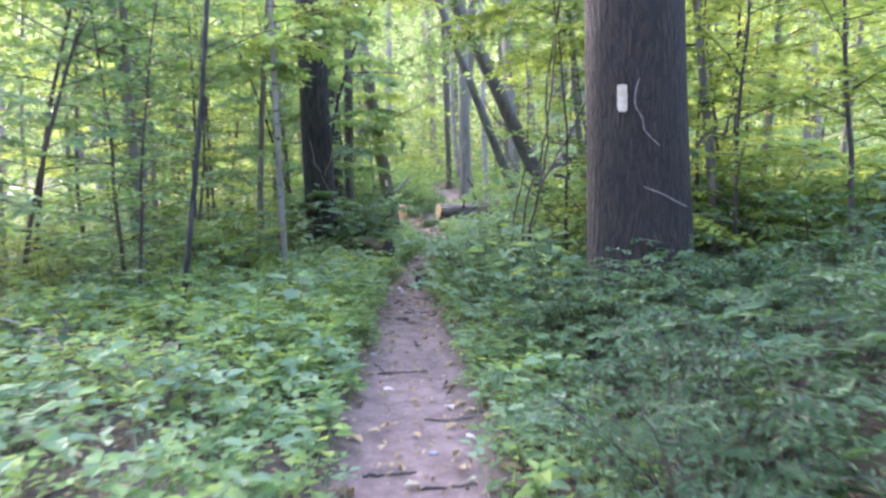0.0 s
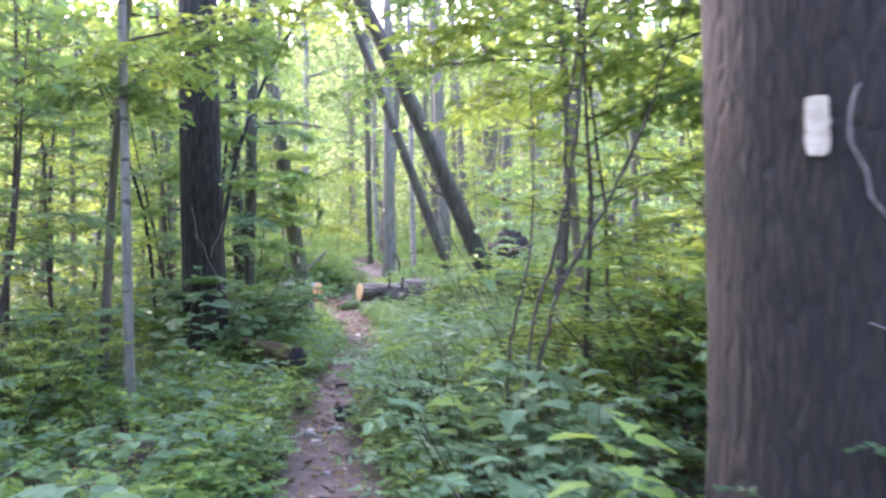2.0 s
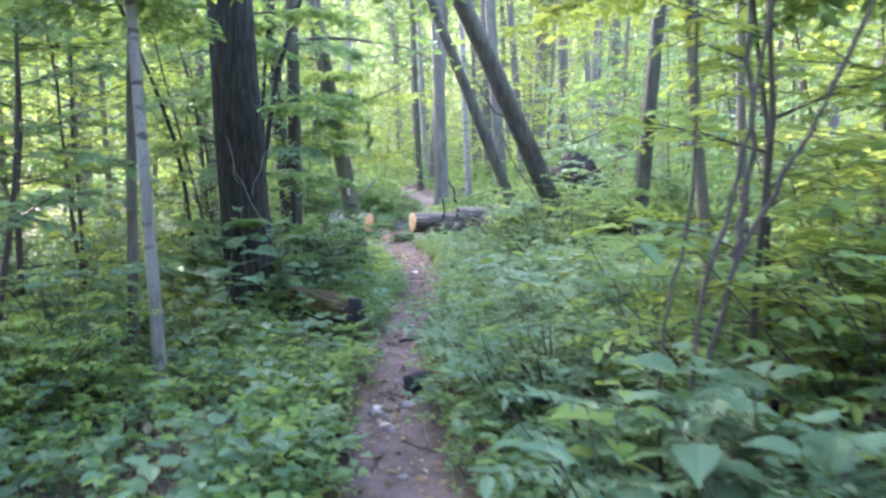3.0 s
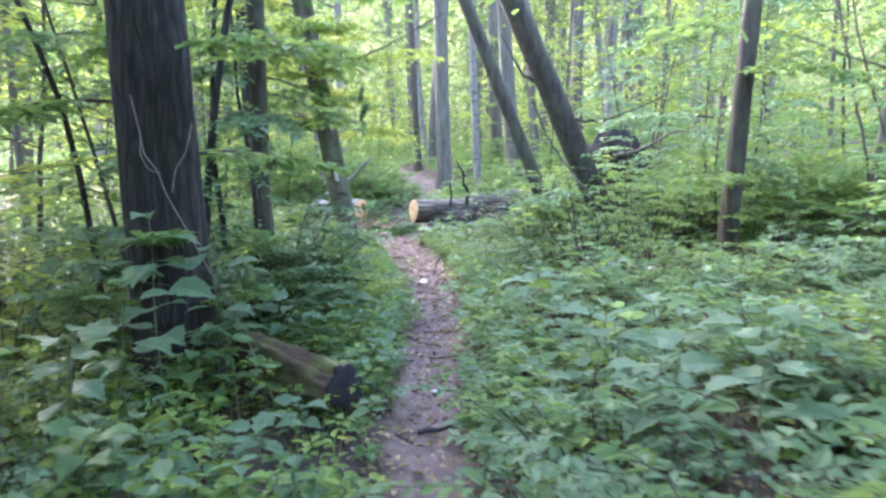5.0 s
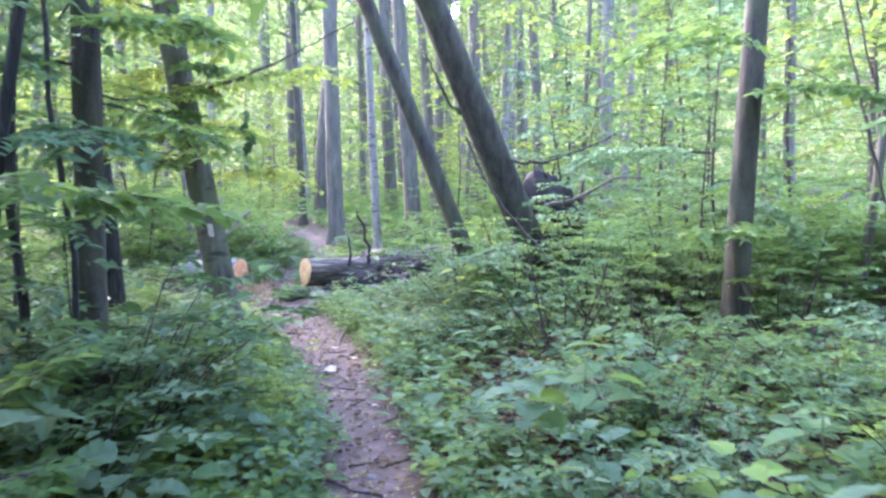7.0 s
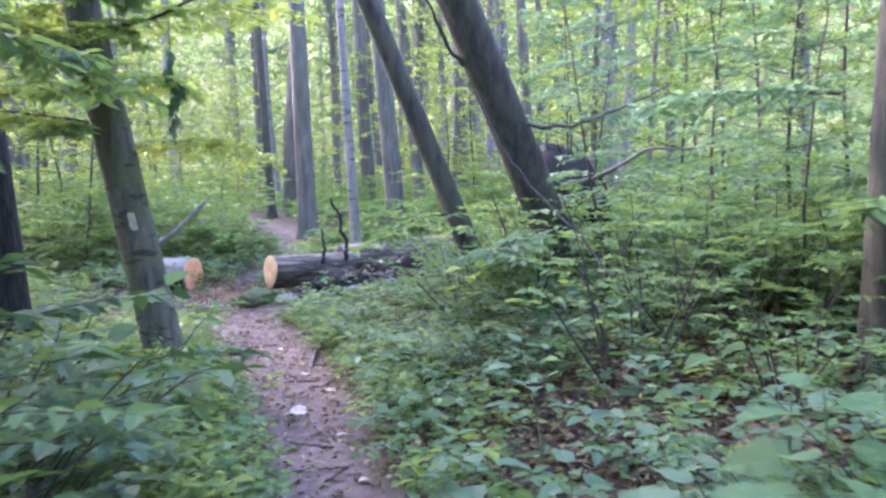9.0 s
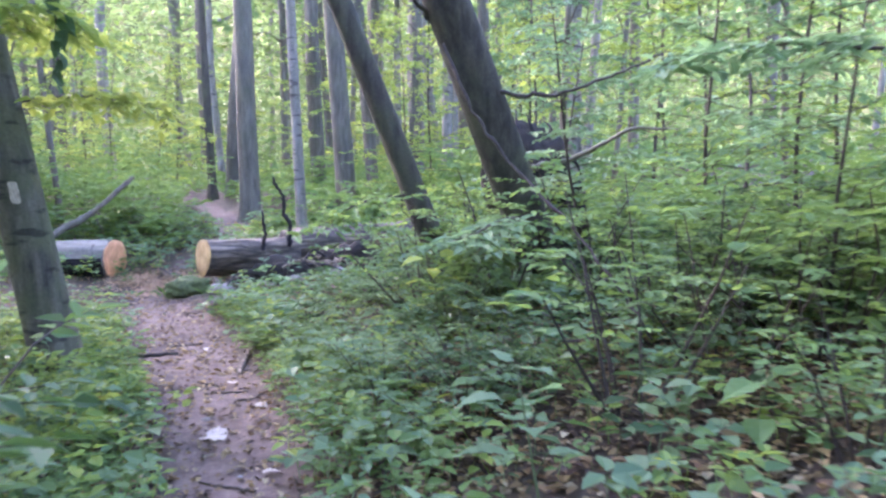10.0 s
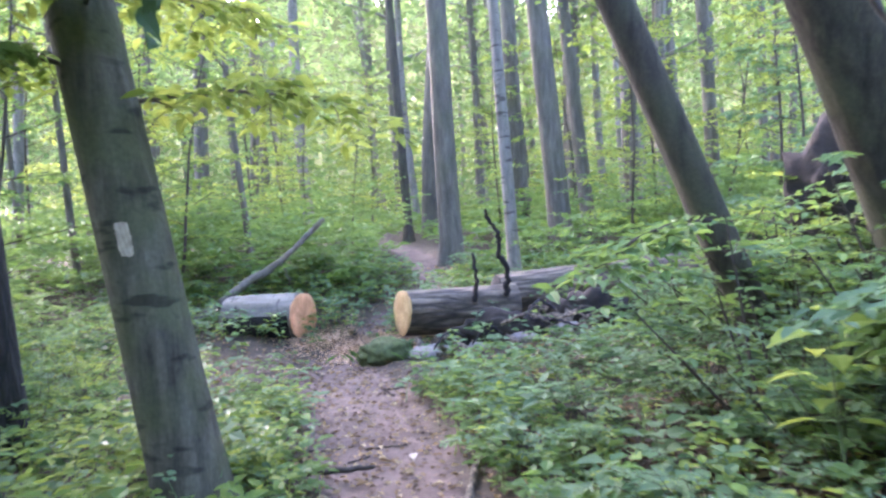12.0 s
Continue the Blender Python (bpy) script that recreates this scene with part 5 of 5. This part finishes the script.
stick("bare_stem", SLANT, [(0.7, 6.6, 0.3), (0.72, 6.6, 1.0), (0.85, 6.65, 1.55), (0.84, 6.7, 2.3)], 0.009, 0.004, seed=21, category="stem")
stick("bare_stem", SLANT, [(1.7, 6.4, 0.4), (2.0, 6.5, 1.1), (2.35, 6.6, 1.9)], 0.014, 0.007, seed=22, category="stem")
stick("bare_stem", "slender dark stem behind a shrub", [(4.2, 13.8, 0.8), (4.1, 13.9, 1.6), (3.95, 14.0, 2.4), (3.8, 14.1, 3.4)], 0.016, 0.01, seed=14, category="stem")
stick("bare_stem", "slender dark stem behind a shrub", [(4.45, 13.8, 0.8), (4.3, 13.9, 1.7), (4.05, 14.0, 2.6), (3.9, 14.1, 3.5)], 0.014, 0.008, seed=15, category="stem")
stick("dead_branch", "thin bare branch drooping past a leaning trunk", [(1.15, 15.75, 2.2), (1.3, 15.65, 1.8), (1.45, 15.5, 1.5), (1.64, 15.17, 1.2), (1.76, 14.8, 0.86), (1.85, 14.6, 0.6)], 0.012, 0.007, seed=16)
stick("dead_limb", "dark curved limb of a leaning tree", [(1.55, 16.6, 2.15), (1.8, 16.4, 2.0), (2.1, 16.2, 1.98), (2.45, 16.1, 2.1), (2.8, 16.0, 2.25)], 0.02, 0.008, seed=17)
stick("dead_limb", "dark crooked limb of a leaning tree", [(1.35, 16.6, 2.5), (1.1, 16.2, 2.55), (0.95, 16.0, 2.75), (0.8, 15.9, 3.0)], 0.02, 0.008, seed=18)
stick("dead_limb", "long thin bare limb over the trail", [(-1.5, 16.3, 2.6), (-1.0, 16.0, 2.72), (-0.5, 15.8, 2.9), (0.1, 15.6, 3.2)], 0.018, 0.006, seed=19)
stick("dead_limb", "long thin bare limb reaching from a blazed tree", [(-1.45, 16.3, 2.35), (-1.8, 15.9, 2.5), (-2.2, 15.6, 2.55), (-2.7, 15.3, 2.9)], 0.016, 0.006, seed=20)


def vine_stem(x, y, height, radius, seed):
    """A thin dark stem hung with creeper leaves from its foot to its top."""
    r = np.random.default_rng(seed)
    ob = tagged(new("young_tree"), "thin dark stem hung with creeper leaves", "tree", "creeper-hung stems")
    ob.location = (x, y, gz(x, y))
    g, twig, blades = Geo(), Geo(), Geo()
    pts = bend((0, 0, -0.1), (r.normal(0, 0.05), 0, 1), height, 9, 0, r, 0.06)
    tube(g, pts, np.linspace(radius, radius * 0.55, 10), 9)
    part("trunk", g, BARK_DARK, ob)
    for k in range(34):
        f = 0.12 + 0.88 * k / 34
        p = np.array([np.interp(f, np.linspace(0, 1, 10), pts[:, c]) for c in range(3)])
        a = k * 2.4 + r.uniform(-0.4, 0.4)
        spray(twig, blades, r, p, (math.cos(a), math.sin(a), 0.0), r.uniform(0.15, 0.42), 0.075, 0.03, 0.62, 0.003, 0.6, False)
    tagged(part("creeper_stem", twig, TWIG, ob), kind="stuff")
    part("foliage", blades, LEAF_MID if seed % 2 else LEAF_COOL, ob, smooth=False)
    return ob


for k, (x, y, h, rad) in enumerate([(-2.0, 12.5, 4.6, 0.035), (-1.82, 12.9, 4.2, 0.028), (-1.42, 12.2, 3.6, 0.018), (-2.3, 11.6, 4.0, 0.022)]):
    vine_stem(x, y, h, rad, 830 + k)


def hanging_leaves():
    r = np.random.default_rng(31)
    ob = tagged(new("leaf_cluster"), "dark withered leaves hanging from a twig", "leaves")
    ob.location = (-0.85, 15.4, 2.55)
    g = Geo()
    tube(g, bend((0, 0, 0), (0.05, 0, -1), 0.75, 6, 0, r, 0.1), np.linspace(0.004, 0.002, 7), 4)
    part("twig", g, TWIG, ob)
    for k in range(11):
        z = -0.18 - 0.052 * k
        lf = new("leaf", BIG_DEAD)
        lf.parent = ob
        lf.matrix_basis = pose(r.normal(0, 0.02), r.normal(0, 0.02), z, -60 + r.normal(0, 25), r.normal(0, 30), r.uniform(0, 360)) @ Matrix.Scale(r.uniform(0.07, 0.12), 4)


BIG_DEAD = big_leaf_mesh("leaf", LEAF_DARK, 0.5)
BIG_FALLEN = big_leaf_mesh("leaf", plain_material("bleached_leaf", (0.28, 0.24, 0.2), (0.5, 0.45, 0.4), 20.0, 0.8), 0.9)
hanging_leaves()

# ---- on the trail ----
r_t = np.random.default_rng(55)
fallen = [(-0.15, 15.16), (-0.02, 14.6), (-0.25, 17.4), (0.05, 13.9), (-0.4, 12.0), (-0.2, 11.1), (0.2, 4.1), (-0.15, 4.4), (0.3, 3.6), (-0.35, 8.2), (-0.4, 8.5), (-0.1, 16.2), (-0.6, 19.0), (0.02, 15.7)]
for x, y in fallen:
    lf = tagged(new("fallen_leaf", BIG_FALLEN), "bleached dead leaf lying on the trail", "leaf", "fallen leaves on the trail")
    lf.matrix_basis = pose(x, y, gz(x, y) + 0.022, r_t.normal(0, 6), r_t.normal(0, 6), r_t.uniform(0, 360)) @ Matrix.Scale(0.14 if y == 15.16 else r_t.uniform(0.05, 0.09), 4)
for k in range(70):
    y = r_t.uniform(2.4, 21)
    x = trail_x(y) + r_t.uniform(-1.15, 1.15) * trail_half(y)
    a, L = r_t.uniform(0, 3.14), r_t.uniform(0.1, 0.34)
    p = [(x + math.cos(a) * L * f, y + math.sin(a) * L * f, gz(x + math.cos(a) * L * f, y + math.sin(a) * L * f) + 0.006) for f in (0, 0.5, 1)]
    tagged(stick("twig", "small dark fallen twig on the trail", p, 0.007, 0.004, seed=60 + k, category="twig", wander=0.008), group="fallen twigs")
stick("twig", "dark stick lying across the trail", [(-0.3, 10.38, 0.165), (-0.16, 10.41, 0.175), (0.02, 10.47, 0.185)], 0.014, 0.01, ROTTEN, category="twig")
stick("root", "grey root crossing the trail", [(-0.05, 16.5, 0.13), (0.02, 16.9, 0.17), (0.12, 17.3, 0.19), (0.25, 17.7, 0.2)], 0.022, 0.014, BARK_LOG, category="root")
stick("dead_branch", "grey stick on the trail edge", [(-1.0, 17.0, 0.2), (-0.75, 17.05, 0.2), (-0.45, 17.15, 0.18)], 0.018, 0.012, TWIG)


r_b = np.random.default_rng(66)
for k in range(16):
    x, y = r_b.normal(-1.9, 0.45), r_b.normal(4.4, 0.4)
    a, L, up = r_b.uniform(0, 6.28), r_b.uniform(0.25, 0.6), r_b.uniform(0.0, 0.4)
    p = [(x + math.cos(a) * L * f, y + math.sin(a) * L * f, gz(x, y) + 0.005 + up * f * (1.3 - 0.3 * f)) for f in (0, 0.4, 0.7, 1)]
    tagged(stick("dead_stalk", "dry brown stalk broken over low plants", p, 0.008, 0.004, VINE if k % 3 == 0 else TWIG, seed=160 + k, category="stalk", wander=0.02), group="dry stalks")


def stone(x, y, size, seed, label):
    bm = bmesh.new()
    bmesh.ops.create_icosphere(bm, subdivisions=2, radius=1.0)
    for v in bm.verts:
        p = v.co.copy()
        p *= 1 + 0.35 * noise.noise(p * 1.4 + Vector((seed * 3.1, 0, 0)))
        v.co = Vector((p.x * size, p.y * size * 0.8, p.z * size * 0.5))
    ob = part_bm("stone", bm, STONE, smooth=True)
    ob.location = (x, y, gz(x, y) + size * 0.15)
    return tagged(ob, label, "stone", "stones by the trail")


for k in range(22):
    y = r_t.uniform(2.4, 20)
    stone(trail_x(y) + r_t.uniform(-1, 1) * trail_half(y), y, r_t.uniform(0.012, 0.035), k, "small grey stone on the trail")
for k, (x, y, sz) in enumerate([(0.0, 19.95, 0.14), (0.35, 19.85, 0.11), (0.75, 19.9, 0.13), (1.15, 20.0, 0.16), (-0.2, 19.9, 0.09), (-0.38, 8.45, 0.05), (-0.2, 8.6, 0.06)]):
    stone(x, y, sz, 40 + k, "grey stone lying beside the trail")


def chunk(x, y, z, size, seed):
    bm = bmesh.new()
    bmesh.ops.create_cube(bm, size=1.0)
    bmesh.ops.subdivide_edges(bm, edges=bm.edges[:], cuts=2, use_grid_fill=True)
    for v in bm.verts:
        p = v.co.copy()
        v.co = Vector((p.x * size * 1.8, p.y * size * 0.7, p.z * size * 0.35)) * (1 + 0.5 * noise.noise(p * 2 + Vector((seed, seed, 0))))
    ob = part_bm("bark_piece", bm, BARK_LOG, smooth=True)
    ob.matrix_basis = pose(x, y, z, r_t.uniform(-40, 40), r_t.uniform(-40, 40), r_t.uniform(0, 360))
    return tagged(ob, "broken piece of bark and rotten wood", "bark", "debris beside the log")


for k in range(60):
    x = r_t.uniform(-0.15, 1.6)
    y = 20.1 + x * 0.12 - r_t.uniform(0, 0.4)
    chunk(x, y, gz(x, y) + r_t.uniform(0.03, 0.16) * (1 if y > 19.98 else 0.3), r_t.uniform(0.05, 0.11), k)


def debris_heap(x, y, length, height, seed):
    """A low uneven heap of rotten wood and soil against a log."""
    bm = bmesh.new()
    bmesh.ops.create_icosphere(bm, subdivisions=4, radius=1.0)
    for v in bm.verts:
        p = v.co.copy()
        p *= 1 + 0.45 * noise.fractal(p * 2.6 + Vector((seed * 2.3, 0, 0)), 1.0, 2.0, 5)
        v.co = Vector((p.x * length, p.y * 0.2, p.z * height))
    ob = part_bm("soil_mound", bm, SOIL_LUMP, smooth=True)
    ob.location = (x, y, gz(x, y) + height * 0.15)
    return tagged(ob, "dark mound of rotten wood and soil against a log", "mound")


def mossy_mound(x, y, size, seed):
    """A hump of moss and soil at the foot of the cut log."""
    bm = bmesh.new()
    bmesh.ops.create_icosphere(bm, subdivisions=4, radius=1.0)
    for v in bm.verts:
        p = v.co.copy()
        p *= 1 + 0.25 * noise.fractal(p * 2.2 + Vector((seed * 1.7, 0, 0)), 1.0, 2.0, 5)
        v.co = Vector((p.x * size, p.y * size * 0.7, p.z * size * 0.55))
    ob = part_bm("moss_mound", bm, MOSS, smooth=True)
    ob.location = (x, y, gz(x, y) + size * 0.2)
    return tagged(ob, "green mossy hump of soil beside the cut log", "mound")


MOSS = plain_material("moss", (0.035, 0.05, 0.018), (0.1, 0.13, 0.045), 24.0, 0.95, 0.02)
mossy_mound(-0.44, 19.95, 0.24, 1)
stone(-0.1, 19.82, 0.15, 61, "pale rounded stone beside the cut log")
debris_heap(0.55, 20.1, 0.42, 0.2, 1)
debris_heap(1.35, 20.25, 0.5, 0.26, 2)
r_d = np.random.default_rng(91)
for k in range(14):
    x = r_d.uniform(0.1, 1.7)
    y = 20.05 + 0.1 * x - r_d.uniform(0, 0.3)
    z, a, L = gz(x, y) + r_d.uniform(0.03, 0.22), r_d.uniform(-0.6, 0.6) + (3.14 if k % 2 else 0), r_d.uniform(0.2, 0.55)
    stick("dead_branch", "short broken dead branch in the debris beside a log", [(x, y, z), (x + math.cos(a) * L / 2, y + math.sin(a) * L / 2 - 0.05, z + r_d.uniform(0, 0.12)), (x + math.cos(a) * L, y + math.sin(a) * L - 0.1, max(z - 0.06, gz(x, y) + 0.01))], 0.016, 0.007, ROTTEN if k % 3 else BARK_LOG, seed=120 + k)


def sawdust():
    r = np.random.default_rng(8)
    n = 9000
    x, y = np.concatenate([r.normal(-0.98, 0.22, n // 2), r.normal(-0.58, 0.24, n - n // 2)]), np.concatenate([r.normal(20.75, 0.22, n // 2), r.normal(20.5, 0.26, n - n // 2)])
    g = Geo()
    leaves(g, np.stack([x, y, ground_z(x, y) + r.uniform(0.004, 0.02, n)], 1), r.normal(0, 1, (n, 3)) * (1, 1, 0.25), np.array([0, 0, 1.0]) + r.normal(0, 0.3, (n, 3)), r.uniform(0.008, 0.026, n), 0.7, 0.1, 0.05)
    tagged(part("sawdust", g, SAWDUST, smooth=False), "fresh orange sawdust and chips between the cut logs", "sawdust", kind="stuff")


sawdust()


def grass_tuft(x, y, n, height, seed):
    r = np.random.default_rng(seed)
    g = Geo()
    a = r.uniform(0, 6.28, n)
    p = np.stack([r.normal(0, 0.09, n), r.normal(0, 0.07, n), np.full(n, -0.02)], 1)
    d = np.stack([np.cos(a) * 0.55, np.sin(a) * 0.55, r.uniform(0.5, 1.2, n)], 1)
    leaves(g, p, d, np.stack([-np.cos(a), -np.sin(a), np.full(n, 0.6)], 1), r.uniform(0.5, 1.1, n) * height, 0.07, 0.2, 0.45)
    ob = part("grass_tuft", g, LEAF_MID, smooth=False)
    ob.location = (x, y, gz(x, y))
    return tagged(ob, "mossy tuft of short grass beside a log", "grass", "grass tufts")


for k, (x, y) in enumerate([(-0.46, 20.02), (-0.32, 19.96), (-0.55, 20.1), (-0.2, 19.93)]):
    grass_tuft(x, y, 70, 0.13 + 0.03 * (k % 3), 900 + k)
